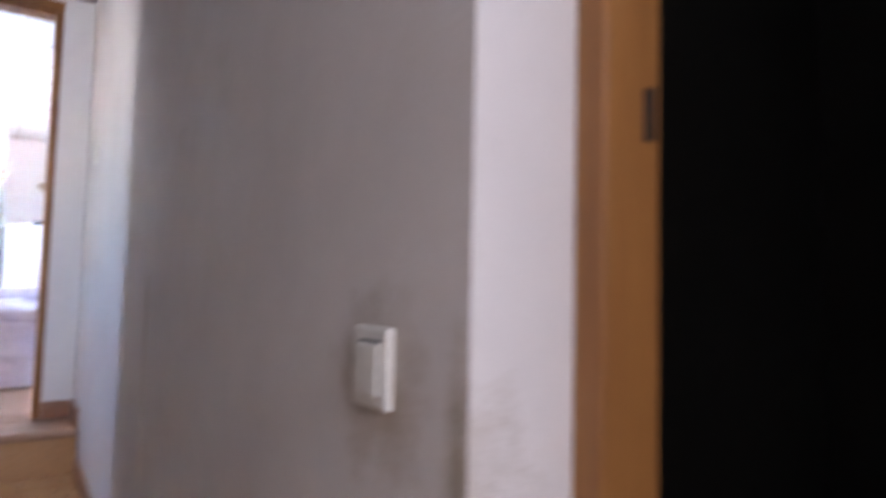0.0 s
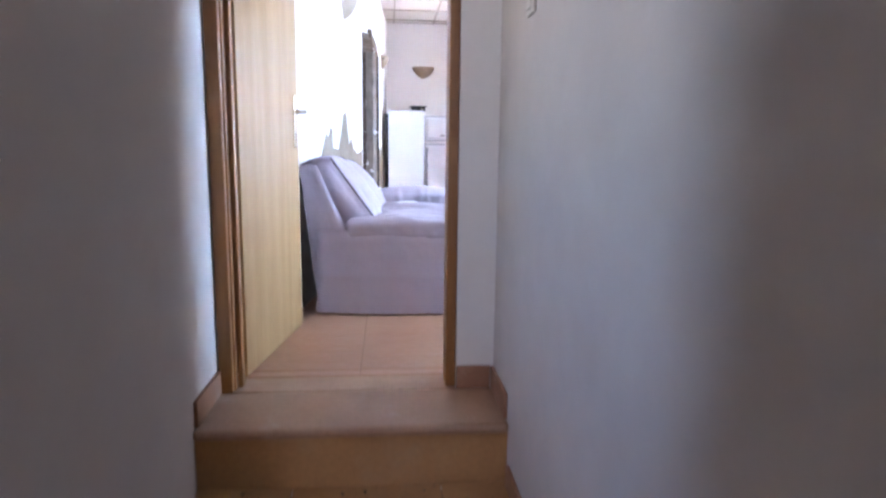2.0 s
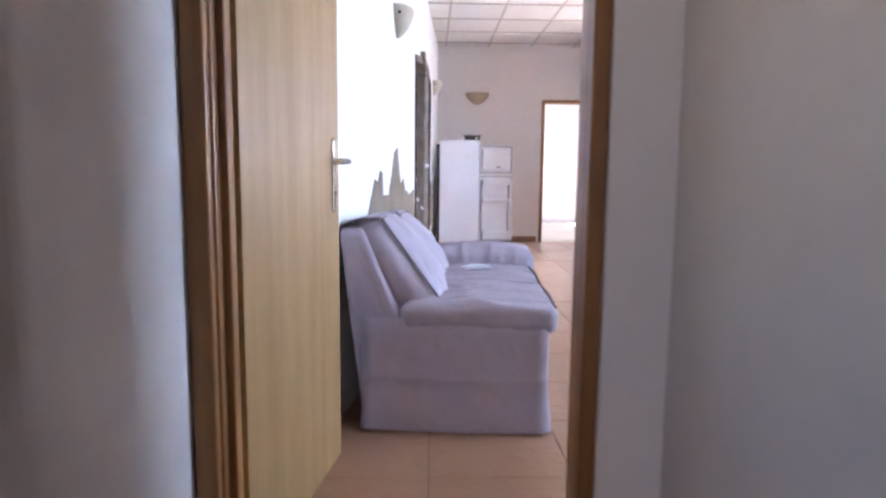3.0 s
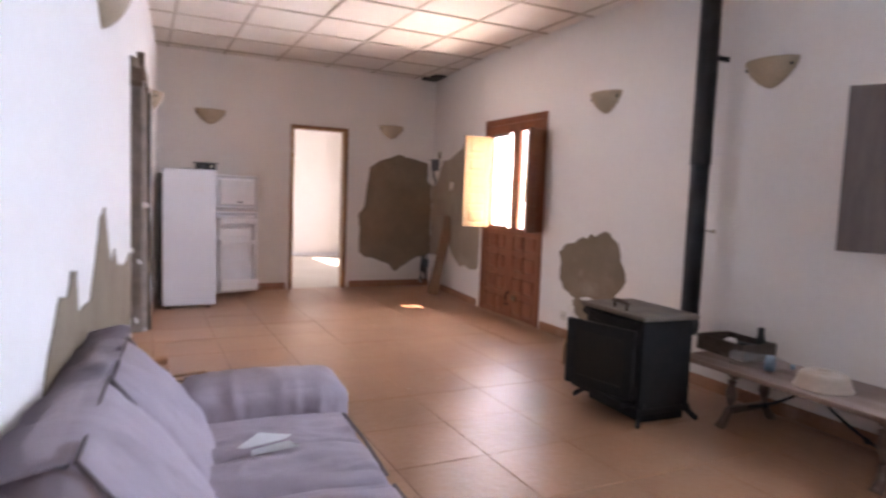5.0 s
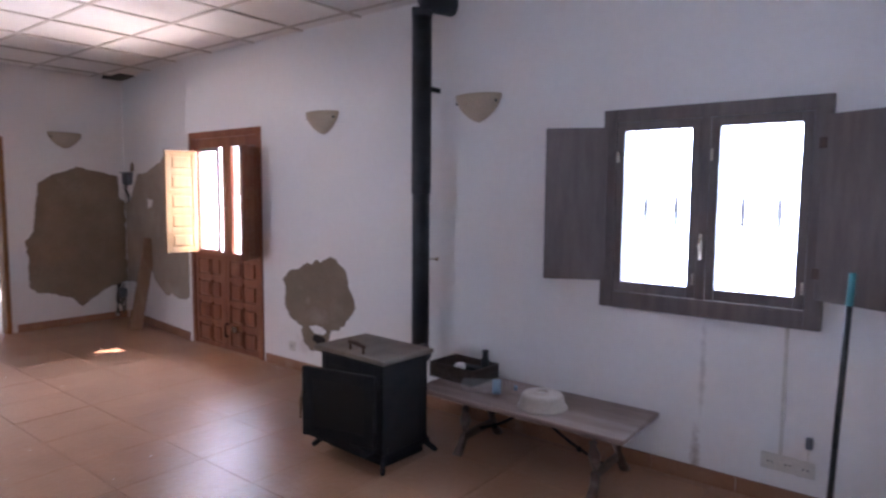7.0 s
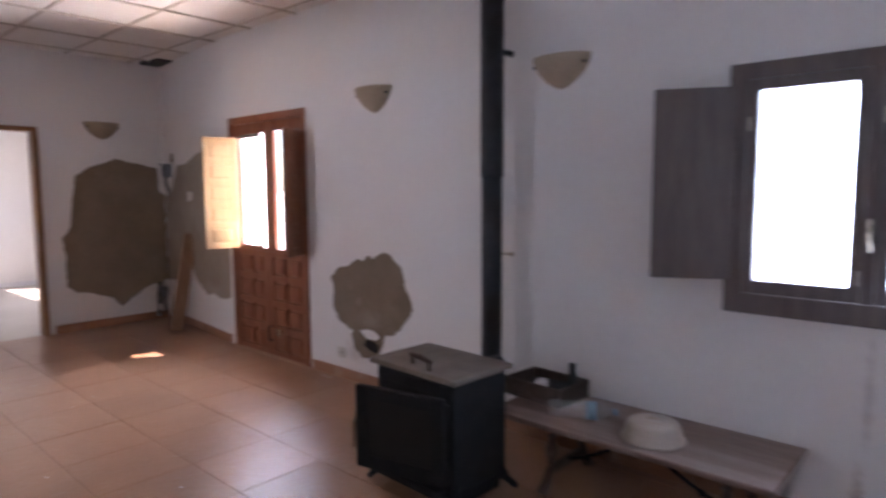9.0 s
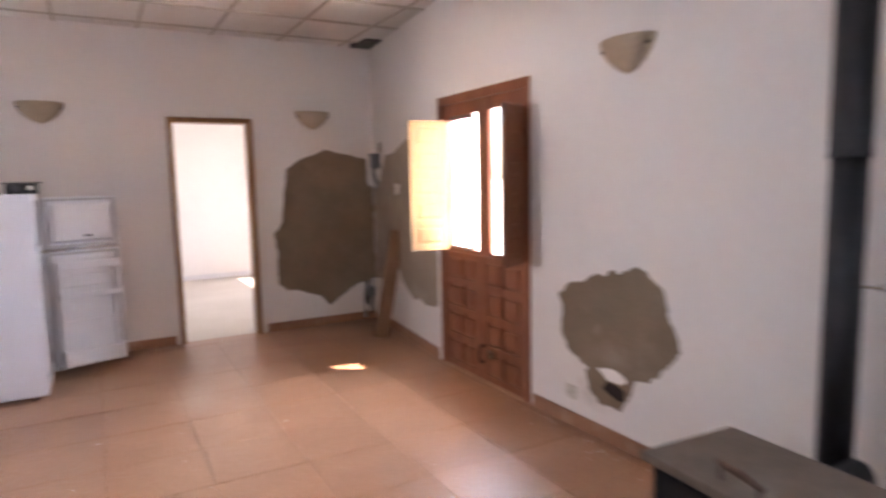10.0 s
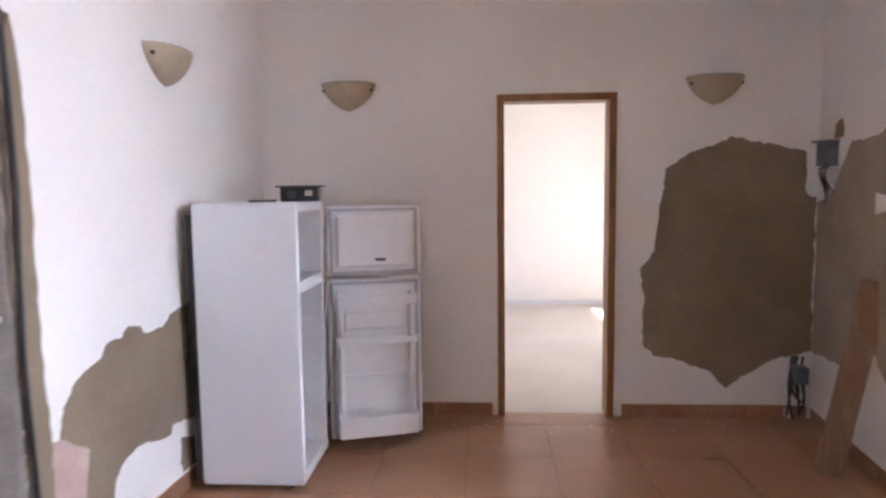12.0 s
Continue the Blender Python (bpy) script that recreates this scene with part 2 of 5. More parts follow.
TABLE_WOOD = surface("worn_dark_table_wood", (0.15, 0.092, 0.066), (0.105, 0.062, 0.044), (0.26, 0.205, 0.175), 0.38, big=3, fine=30, bump=0.15, stretch=(7, 0.8, 7), stain_lo=0.5, stain_hi=0.8)
CERAMIC = surface("cream_plaster_bowl", (0.50, 0.405, 0.295), (0.44, 0.35, 0.25), (0.34, 0.265, 0.19), 0.6, big=7, fine=60, bump=0.15, stain_lo=0.6, stain_hi=0.85)
BASIN = surface("cream_enamel_basin", (0.50, 0.405, 0.325), (0.45, 0.365, 0.295), (0.37, 0.29, 0.23), 0.35, big=8, fine=60, bump=0.05)
STEEL = surface("worn_chrome_brass", (0.62, 0.56, 0.46), (0.50, 0.44, 0.35), None, 0.25, metal=1.0, big=12, fine=80, bump=0.05)
BLACK = surface("black_plastic", (0.022, 0.022, 0.022), (0.015, 0.015, 0.015), (0.06, 0.055, 0.05), 0.5, big=9, fine=80, bump=0.05)
WHITE_PLASTIC = surface("aged_white_plastic", (0.70, 0.67, 0.60), (0.64, 0.61, 0.54), (0.42, 0.35, 0.26), 0.45, big=14, fine=80, bump=0.05, stain_lo=0.58, stain_hi=0.8)
GRIME = surface("hand_grime", (0.40, 0.31, 0.21), (0.50, 0.42, 0.33), (0.27, 0.20, 0.13), 0.85, big=18, fine=70, bump=0.2)
PAPER = surface("white_paper", (0.80, 0.80, 0.80), (0.75, 0.75, 0.76), None, 0.9, fine=60, bump=0.05)
PLANK = surface("raw_plank_wood", (0.33, 0.20, 0.125), (0.26, 0.15, 0.09), (0.40, 0.30, 0.22), 0.8, big=3, fine=30, bump=0.25, stretch=(6, 6, 0.8))
STONE = surface("pinkish_step_stone", (0.44, 0.265, 0.165), (0.37, 0.22, 0.135), (0.50, 0.40, 0.32), 0.5, big=3, fine=60, bump=0.2)
PLASTIC_CLEAR = clear("clear_bottle_plastic", (0.90, 0.95, 0.97), 0.05, 1.3)
GLASS = clear("window_glass", (0.97, 0.98, 0.98), 0.0, 1.45)
PLASTIC_CLEAR.node_tree.nodes["Principled BSDF"].inputs["Transmission Weight"].default_value = 0.0
PLASTIC_CLEAR.node_tree.nodes["Principled BSDF"].inputs["Alpha"].default_value = 0.17
PLASTIC_CLEAR.node_tree.nodes["Principled BSDF"].inputs["Roughness"].default_value = 0.08
BLUE = surface("blue_bottle_label", (0.10, 0.24, 0.38), (0.30, 0.42, 0.50), None, 0.4, fine=60, bump=0.02)
TEAL = surface("teal_grip_plastic", (0.05, 0.30, 0.32), (0.04, 0.24, 0.27), None, 0.45, fine=60, bump=0.02)
# iron lightened to grey in place of the window's glare over it
GLARE_IRON = surface("iron_greyed_for_glare", (0.24, 0.23, 0.22), (0.19, 0.18, 0.17), None, 0.5, fine=60, bump=0.1)
DUSTY_BLUE = surface("grey_blue_metal_box", (0.16, 0.18, 0.21), (0.12, 0.13, 0.15), (0.25, 0.24, 0.22), 0.6, big=12, fine=80, bump=0.1)
TERRACE = surface("sunlit_terrace_concrete", (0.62, 0.58, 0.52), (0.55, 0.51, 0.45), None, 0.9, big=1.0, fine=20, bump=0.3)
# wall paint darkened in colour for the dim side room
DARK_WALL = surface("paint_greyed_as_unlit", (0.42, 0.43, 0.44), (0.36, 0.37, 0.38), None, 0.85, big=1.0, fine=20, bump=0.3)
CEMENT_PALE = surface("pale_lumpy_mortar", (0.27, 0.23, 0.195), (0.20, 0.17, 0.145), (0.42, 0.39, 0.36), 0.95, big=9, fine=60, bump=0.8, depth=0.006, stain_lo=0.6, stain_hi=0.7)
PINK = surface("pinkish_filler", (0.52, 0.37, 0.32), (0.46, 0.33, 0.28), (0.62, 0.54, 0.48), 0.95, big=7, fine=70, bump=0.5)


# ---------------------------------------------------------------- mesh helpers
def part(name, bm, material, parent=None, label="", smooth=False):
    me = bpy.data.meshes.new(name)
    bm.normal_update()
    bm.to_mesh(me)
    bm.free()
    me.materials.append(material)
    if smooth:
        for poly in me.polygons:
            poly.use_smooth = True
    ob = new(name, me)
    if parent:
        ob.parent = parent
    if label:
        ob["label"] = label
    return ob


def thing(name, at, label, category, group="", turn=0.0):
    ob = new(name)
    ob.empty_display_size = 0.1
    ob.matrix_basis = pose(at[0], at[1], at[2], 0, 0, turn)
    return tagged(ob, label, category, group)


def box(bm, x0, x1, y0, y1, z0, z1, bevel=0.0, segs=2, m=None):
    made = bmesh.ops.create_cube(bm, size=1.0)["verts"]
    bmesh.ops.scale(bm, vec=(x1 - x0, y1 - y0, z1 - z0), verts=made)
    bmesh.ops.translate(bm, vec=((x0 + x1) / 2, (y0 + y1) / 2, (z0 + z1) / 2), verts=made)
    if bevel:
        edges = list({e for v in made for e in v.link_edges})
        res = bmesh.ops.bevel(bm, geom=edges, offset=bevel, segments=segs, affect="EDGES", profile=0.5)
        made = list({v for f in res["faces"] for v in f.verts} | {v for v in made if v.is_valid})
    if m is not None:
        bmesh.ops.transform(bm, matrix=m, verts=made)
    return made


def boxes(*specs, bevel=0.0):
    bm = bmesh.new()
    for s in specs:
        box(bm, *s, bevel=bevel)
    return bm


def lathe(bm, profile, steps=24, a0=0.0, a1=360.0, centre=(0, 0, 0)):
    """Turn a profile of (radius, z) about the upright axis."""
    full = abs(a1 - a0 - 360) < 1e-6
    n = steps if full else steps + 1
    rings = []
    for r, z in profile:
        ring = []
        for i in range(n):
            a = radians(a0 + (a1 - a0) * i / steps)
            ring.append(bm.verts.new((centre[0] + r * math.cos(a), centre[1] + r * math.sin(a), centre[2] + z)))
        rings.append(ring)
    for lo, hi in zip(rings, rings[1:]):
        for i in range(steps):
            j = (i + 1) % n
            bm.faces.new((lo[i], lo[j], hi[j], hi[i]))
    return rings


def tube(bm, points, radii, sides=10):
    """A round bar along points."""
    pts = [Vector(p) for p in points]
    if isinstance(radii, (int, float)):
        radii = [radii] * len(pts)
    rings, up = [], Vector((0, 0, 1))
    for i, p in enumerate(pts):
        way = (pts[min(i + 1, len(pts) - 1)] - pts[max(i - 1, 0)]).normalized()
        ref = Vector((1, 0, 0)) if abs(way.dot(up)) > 0.95 else up
        u = way.cross(ref).normalized()
        v = way.cross(u)
        rings.append([bm.verts.new(p + radii[i] * (math.cos(2 * math.pi * k / sides) * u + math.sin(2 * math.pi * k / sides) * v)) for k in range(sides)])
    for a, b in zip(rings, rings[1:]):
        for k in range(sides):
            bm.faces.new((a[k], a[(k + 1) % sides], b[(k + 1) % sides], b[k]))
    bm.faces.new(rings[0][::-1])
    bm.faces.new(rings[-1])


def curve_points(a, b, c, d, n=12):
    a, b, c, d = (Vector(p) for p in (a, b, c, d))
    return [((1 - t) ** 3) * a + 3 * (1 - t) ** 2 * t * b + 3 * (1 - t) * t * t * c + t ** 3 * d for t in (i / n for i in range(n + 1))]


def soft_box(bm, size, radius, cuts, puff=0.0, wrinkle=0.0, seed=0.0, scale=6.0):
    """A rounded cushion about the origin."""
    sx, sy, sz = (s / 2 for s in size)
    made = bmesh.ops.create_cube(bm, size=2.0)["verts"]
    edges = list({e for v in made for e in v.link_edges})
    bmesh.ops.subdivide_edges(bm, edges=edges, cuts=cuts, use_grid_fill=True)
    for v in bm.verts:
        u = v.co.copy()
        p = Vector((u.x * sx, u.y * sy, u.z * sz))
        inner = Vector((max(-sx + radius, min(sx - radius, p.x)), max(-sy + radius, min(sy - radius, p.y)), max(-sz + radius, min(sz - radius, p.z))))
        d = p - inner
        if d.length > 1e-9:
            p = inner + d.normalized() * radius
        w = (1 - u.x ** 2) * (1 - u.y ** 2)
        p.z += puff * w * (1 if u.z > 0 else -1) * abs(u.z)
        n = noise.noise(Vector((p.x * scale + seed, p.y * scale * 0.6, p.z * scale))) + 0.6 * noise.noise(Vector((p.x * scale * 2.6, p.y * scale * 1.3 + seed, p.z * scale)))
        if u.length > 1e-6:
            p += d.normalized() * wrinkle * n if d.length > 1e-9 else Vector((0, 0, wrinkle * n * (1 if u.z > 0 else -1)))
        v.co = p


def jagged(points, seed, step=0.016, amp=0.012, bite=0.55):
    """The outline through a few corners with an uneven run between them."""
    out, n = [], len(points)
    for i in range(n):
        a, b = Vector(points[i]), Vector(points[(i + 1) % n])
        k = max(1, int((b - a).length / step))
        for j in range(k):
            p = a.lerp(b, j / k)
            o = Vector((noise.noise(Vector((p.x * 9, p.y * 9, seed))), noise.noise(Vector((p.x * 9, p.y * 9, seed + 7.3)))))
            o += 0.6 * Vector((noise.noise(Vector((p.x * 31, p.y * 31, seed))), noise.noise(Vector((p.x * 31, p.y * 31, seed + 3.1)))))
            o += 0.9 * Vector((abs(noise.noise(Vector((p.x * 17, p.y * 17, seed + 1)))) - 0.2, abs(noise.noise(Vector((p.x * 17, p.y * 17, seed + 5)))) - 0.2))
            o += bite * Vector((noise.noise(Vector((p.x * 64, p.y * 64, seed + 2))), noise.noise(Vector((p.x * 64, p.y * 64, seed + 8)))))
            out.append(p + o * amp)
    return out


def patch(name, outline, place, material, parent, thick=0.004, seed=0.0, amp=0.014, label="", step=0.016, bite=0.55):
    """An uneven slab on a wall: place(u, v, out) gives the point of the wall."""
    bm = bmesh.new()
    pts = jagged(outline, seed, step, amp, bite)
    flat, _, faces = delaunay_2d_cdt([Vector((p.x, p.y)) for p in pts], [], [list(range(len(pts)))], 1, 0.0004)[:3]
    top = [bm.verts.new(place(p.x, p.y, thick)) for p in flat]
    for f in faces:
        bm.faces.new([top[i] for i in f])
    rim = [e for e in bm.edges if len(e.link_faces) == 1]
    low = {}
    for i, p in enumerate(flat):
        if any(v is top[i] for e in top[i].link_edges if len(e.link_faces) == 1 for v in e.verts):
            low[top[i]] = bm.verts.new(place(p.x, p.y, -0.004))
    for e in rim:
        u, v = e.verts
        bm.faces.new((u, v, low[v], low[u]))
    bmesh.ops.recalc_face_normals(bm, faces=bm.faces[:])
    return part(name, bm, material, parent, label)


def wall_run(name, a, b, z0, z1, thick, material, openings=(), label=""):
    """A wall whose inner face runs from a to b; its body lies to the right of that way. openings: (from, to, z0, z1) along the run."""
    a, b = Vector((a[0], a[1], 0)), Vector((b[0], b[1], 0))
    length = (b - a).length
    cuts = sorted({0.0, length, *(o[0] for o in openings), *(o[1] for o in openings)})
    bm = bmesh.new()
    for s0, s1 in zip(cuts, cuts[1:]):
        mid = (s0 + s1) / 2
        spans, z = [], z0
        for o in sorted(openings, key=lambda o: o[2]):
            if o[0] < mid < o[1]:
                if o[2] > z:
                    spans.append((z, o[2]))
                z = o[3]
        if z < z1:
            spans.append((z, z1))
        for lo, hi in spans:
            box(bm, s0, s1, -thick, 0, lo, hi)
    bmesh.ops.remove_doubles(bm, verts=bm.verts[:], dist=1e-5)
    ob = part(name, bm, material)
    ang = math.degrees(math.atan2(b.y - a.y, b.x - a.x))
    ob.matrix_basis = pose(a.x, a.y, 0, 0, 0, ang)
    return tagged(ob, label or "white painted plaster wall", "wall", kind="structure")


# ---------------------------------------------------------------- structure: living room
CEIL = 2.83
HALL_Z = -0.205


def west_x(y):
    """The wall's line, with a slight bend near the inner door."""
    return -2.01 + 0.0605 * y if y > 1.6 else -1.9132 + (y - 1.6) * 0.148


def west_place(y, z, out):
    return Vector((west_x(y) + out, y, z))


def north_place(x, z, out):
    return Vector((x, 8.0 - out, z))


def east_place(y, z, out):
    return Vector((1.785 - out, y, z))


def east_far_place(y, z, out):
    return Vector((1.785 + (y - 6.25) * 0.112 - out, y, z))


wall_west = wall_run("wall_west", (west_x(8.0), 8.0), (west_x(1.6), 1.6), -0.02, 3.0, 0.40, PLASTER,
                     [(2.09, 3.80, -0.05, 2.06)], "white plaster wall with bare patches and a broken brick opening")
wall_run("wall_west_2", (west_x(1.6), 1.6), (west_x(0.17), 0.17), -0.02, 3.0, 0.40, PLASTER, [], "white plaster wall stretch behind the inner door")
wall_north = wall_run("wall_north", (2.35, 8.0), (-1.95, 8.0), -0.02, 3.0, 0.12, PLASTER, [],
                      "white plaster wall with a large bare cement patch")
# the run goes west, so its right-hand side is north
wall_north.data.clear_geometry()
bm = boxes((0.0, 1.605, -0.12, 0, -0.02, 3.0), (1.605, 2.337, -0.12, 0, 2.065, 3.0), (2.337, 4.3, -0.12, 0, -0.02, 3.0))
bm.to_mesh(wall_north.data)
bm.free()
wall_north.data.materials.append(PLASTER)
wall_east = wall_run("wall_east", (1.785, 0.17), (1.785, 6.25), -0.02, 3.0, 0.34, PLASTER,
                     [(0.735 - 0.17 + 0.03, 1.83 - 0.17 - 0.03, 0.93, 1.96), (5.05 - 0.17, 6.18 - 0.17, -0.05, 2.085)],
                     "white plaster wall with window and entrance door")
wall_corner = wall_run("wall_east_2", (1.785, 6.2505), (1.785 + 1.87 * 0.112, 8.12), -0.02, 3.0, 0.34, PLASTER, [],
                       "white plaster wall stretch with bare cement beside the door")
wall_south = wall_run("wall_south", (-2.45, 0.17), (2.12, 0.17), HALL_Z, 3.0, 0.14, PLASTER, [(2.45 - 2.095, 2.45 - 1.262, HALL_Z - 0.05, 2.07)],
                      "white plaster wall with the inner doorway")


def tiled_ceiling():
    bm = bmesh.new()
    box(bm, -2.1, 2.1, 0.1, 8.05, CEIL + 0.03, CEIL + 0.10)
    step, x0, sy, y0 = 0.612, -1.41 - 0.612, 0.662, 5.78 - 0.662 * 9
    for i in range(7):
        for j in range(14):
            x, y = x0 + i * step, y0 + j * sy
            if i == 6 and j == 12:
                continue
            hi_x, hi_y = min(x + step - 0.012, 2.08), min(y + sy - 0.012, 8.04)
            lo_x, lo_y = max(x + 0.012, -2.08), max(y + 0.012, 0.12)
            if hi_x - lo_x < 0.03 or hi_y - lo_y < 0.03:
                continue
            box(bm, lo_x, hi_x, lo_y, hi_y, CEIL + 0.004, CEIL + 0.02)
    return part("ceiling", bm, CEILING)


ceiling = tagged(tiled_ceiling(), "white suspended ceiling of square boards", "ceiling", kind="structure")
bm = bmesh.new()
for i in range(7):
    x = -1.41 + 0.612 * (i - 1)
    box(bm, x - 0.012, x + 0.012, 0.12, 8.0, CEIL - 0.004, CEIL + 0.024)
for j in range(14):
    y = 5.78 + 0.662 * (j - 9)
    if 0.1 < y < 7.95:
        box(bm, -2.05, 2.05, y - 0.012, y + 0.012, CEIL - 0.0065, CEIL + 0.024)
part("ceiling_grid", bm, GRID, ceiling)
# black plate paints the darkness where a ceiling board is missing
bm = boxes((1.77, 1.786, 7.58, 8.0, CEIL - 0.014, CEIL + 0.03), (1.786, 1.99, 7.58, 7.596, CEIL - 0.014, CEIL + 0.03), (1.786, 2.0, 7.596, 7.99, CEIL - 0.009, CEIL + 0.001))
part("missing_board_gap", bm, BLACK, ceiling, "black plate painting the dark gap of a missing ceiling board")

floor = tagged(part("floor", boxes((-2.2, 2.1, 0.0, 8.06, -0.06, -0.007)), GROUT), "brown terracotta tile floor with worn gloss", "floor", kind="structure")
hall_floor = tagged(part("floor_2", boxes((-3.4, -0.4, -5.8, -0.3, HALL_Z - 0.06, HALL_Z - 0.006)), GROUT), "ochre tile floor of the passage with dust", "floor", kind="structure")
side_floor = tagged(part("floor_3", boxes((-4.8, -1.62, 3.2, 7.2, -0.06, -0.008)), DUSTY), "dark-coloured concrete floor of the side room", "floor", kind="structure")
far_floor = tagged(part("floor_4", boxes((-1.8, 3.0, 8.06, 12.3, -0.06, -0.002)), surface("pale_beige_tile", (0.62, 0.57, 0.50), (0.56, 0.51, 0.44), None, 0.4, fine=40, bump=0.1)), "pale beige tile floor of the bright far room", "floor", kind="structure")

# far room behind the north doorway
for nm, a, b in (("wall_far_north", (3.0, 12.07), (-1.8, 12.07)), ("wall_far_west", (-1.6, 12.2), (-1.6, 8.12))):
    w = wall_run(nm, a, b, -0.02, 2.75, 0.2, PLASTER, [], "white wall of the bright far room")
wall_run("wall_far_east", (2.3, 8.121), (2.3, 12.2), -0.02, 2.75, 0.3, PLASTER, [(1.4, 2.9, 0.85, 2.0)], "white wall of the far room with a window")
tagged(part("ceiling_2", boxes((-1.8, 2.6, 8.121, 12.3, 2.7, 2.8)), CEILING), "plain white ceiling of the far room", "ceiling", kind="structure")
tagged(part("baseboard_far", boxes((-1.6, 2.3, 12.05, 12.069, 0.0, 0.07)), LINER), "pale skirting of the far room", "baseboard", kind="structure")
# side room behind the broken opening; its dimness is put into the wall grey
wall_run("wall_side_west", (-4.8, 7.2), (-4.8, 3.2), -0.02, 2.7, 0.1, DARK_WALL, [], "wall of the side room, greyed for its dimness")
wall_run("wall_side_north", (-1.95, 7.0), (-4.8, 7.0), -0.02, 2.7, 0.1, DARK_WALL, [], "wall of the side room, greyed for its dimness")
wall_run("wall_side_south", (-4.8, 3.3), (-2.25, 3.3), -0.02, 2.7, 0.1, DARK_WALL, [], "wall of the side room, greyed for its dimness")
tagged(part("ceiling_3", boxes((-4.9, -1.98, 3.2, 7.2, 2.6, 2.7)), CEILING), "dim ceiling of the side room", "ceiling", kind="structure")

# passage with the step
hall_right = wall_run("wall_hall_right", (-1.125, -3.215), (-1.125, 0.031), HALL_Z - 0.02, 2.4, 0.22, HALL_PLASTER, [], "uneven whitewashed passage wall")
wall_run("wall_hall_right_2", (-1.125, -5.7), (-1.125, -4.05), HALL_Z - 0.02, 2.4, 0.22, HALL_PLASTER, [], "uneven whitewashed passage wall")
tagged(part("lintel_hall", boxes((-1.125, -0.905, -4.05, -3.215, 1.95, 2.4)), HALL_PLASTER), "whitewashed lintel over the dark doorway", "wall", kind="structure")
# the wall's opening is added out of view for the side fill
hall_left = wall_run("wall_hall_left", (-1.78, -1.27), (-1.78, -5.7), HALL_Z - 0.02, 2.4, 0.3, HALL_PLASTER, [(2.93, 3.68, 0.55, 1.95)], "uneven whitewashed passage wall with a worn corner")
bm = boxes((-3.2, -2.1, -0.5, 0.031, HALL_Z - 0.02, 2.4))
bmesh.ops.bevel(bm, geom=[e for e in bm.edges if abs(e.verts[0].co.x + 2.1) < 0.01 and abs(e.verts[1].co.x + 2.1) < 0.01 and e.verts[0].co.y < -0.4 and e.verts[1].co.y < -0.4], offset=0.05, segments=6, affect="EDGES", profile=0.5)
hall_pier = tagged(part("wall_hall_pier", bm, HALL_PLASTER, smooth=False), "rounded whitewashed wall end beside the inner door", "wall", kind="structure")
# the gap in this nook wall is added for the fill lamp
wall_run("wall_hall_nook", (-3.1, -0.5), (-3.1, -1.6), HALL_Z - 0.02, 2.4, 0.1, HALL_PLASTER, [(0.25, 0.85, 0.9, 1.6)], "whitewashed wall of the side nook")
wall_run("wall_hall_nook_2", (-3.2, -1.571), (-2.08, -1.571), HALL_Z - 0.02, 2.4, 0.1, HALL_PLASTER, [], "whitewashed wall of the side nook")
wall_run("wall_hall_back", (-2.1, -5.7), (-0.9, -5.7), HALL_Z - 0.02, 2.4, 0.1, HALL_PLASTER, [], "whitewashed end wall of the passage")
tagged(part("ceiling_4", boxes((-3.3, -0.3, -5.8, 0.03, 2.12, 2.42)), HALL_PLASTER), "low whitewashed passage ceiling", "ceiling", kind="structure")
# closes the added niche behind the side fill lamp
tagged(part("wall_hall_left_2", boxes((-2.3, -2.085, -5.1, -4.05, HALL_Z - 0.02, 2.1)), HALL_PLASTER), "backing of an unseen niche added for a fill lamp", "wall", kind="structure")
# dark room on the passage's side; near-black colour stands in for missing light
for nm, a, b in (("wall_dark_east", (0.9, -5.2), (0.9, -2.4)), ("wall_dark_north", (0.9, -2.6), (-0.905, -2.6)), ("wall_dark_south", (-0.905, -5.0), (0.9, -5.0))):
    wall_run(nm, a, b, HALL_Z - 0.02, 2.2, 0.1, surface("near_black_unlit_paint", (0.010, 0.009, 0.008), (0.007, 0.007, 0.006), None, 0.9), [], "wall of a dark room, coloured near black as unlit")
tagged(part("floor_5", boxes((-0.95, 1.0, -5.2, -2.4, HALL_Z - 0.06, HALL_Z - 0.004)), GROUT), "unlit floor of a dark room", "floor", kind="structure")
tagged(part("ceiling_5", boxes((-0.904, 1.0, -5.2, -2.4, 2.0, 2.1)), RUBBER), "ceiling of a dark room, coloured dark as unlit", "ceiling", kind="structure")

# step up into the room
step = tagged(new("step"), "stone step with ochre tiled riser and dusty nosing", "step", kind="structure")
part("nosing", boxes((-2.1, -1.125, -0.285, 0.03, -0.035, 0.0), bevel=0.012), STONE, step, "rounded pinkish stone nosing")
part("riser", boxes((-2.1, -1.125, -0.262, -0.02, HALL_Z - 0.01, -0.036)), HALL_TILE, step, "ochre riser")
part("threshold", boxes((-2.095, -1.262, 0.031, 0.17, -0.06, -0.0005)), STONE, step)

# outside: terrace, eave and ground
ground = tagged(part("ground", boxes((-400, 400, -400, 400, -0.6, -0.35)), TERRACE), "pale sunlit ground outside the house", "ground", kind="structure")
tagged(part("terrace", boxes((2.3, 9.0, -3.0, 14.0, -0.35, -0.12)), TERRACE), "sunlit concrete terrace outside", "terrace", kind="structure")
tagged(part("roof", boxes((-5.2, 2.95, -6.2, 12.9, 3.0, 3.18)), TERRACE), "flat roof slab with a deep eave", "roof", kind="structure")
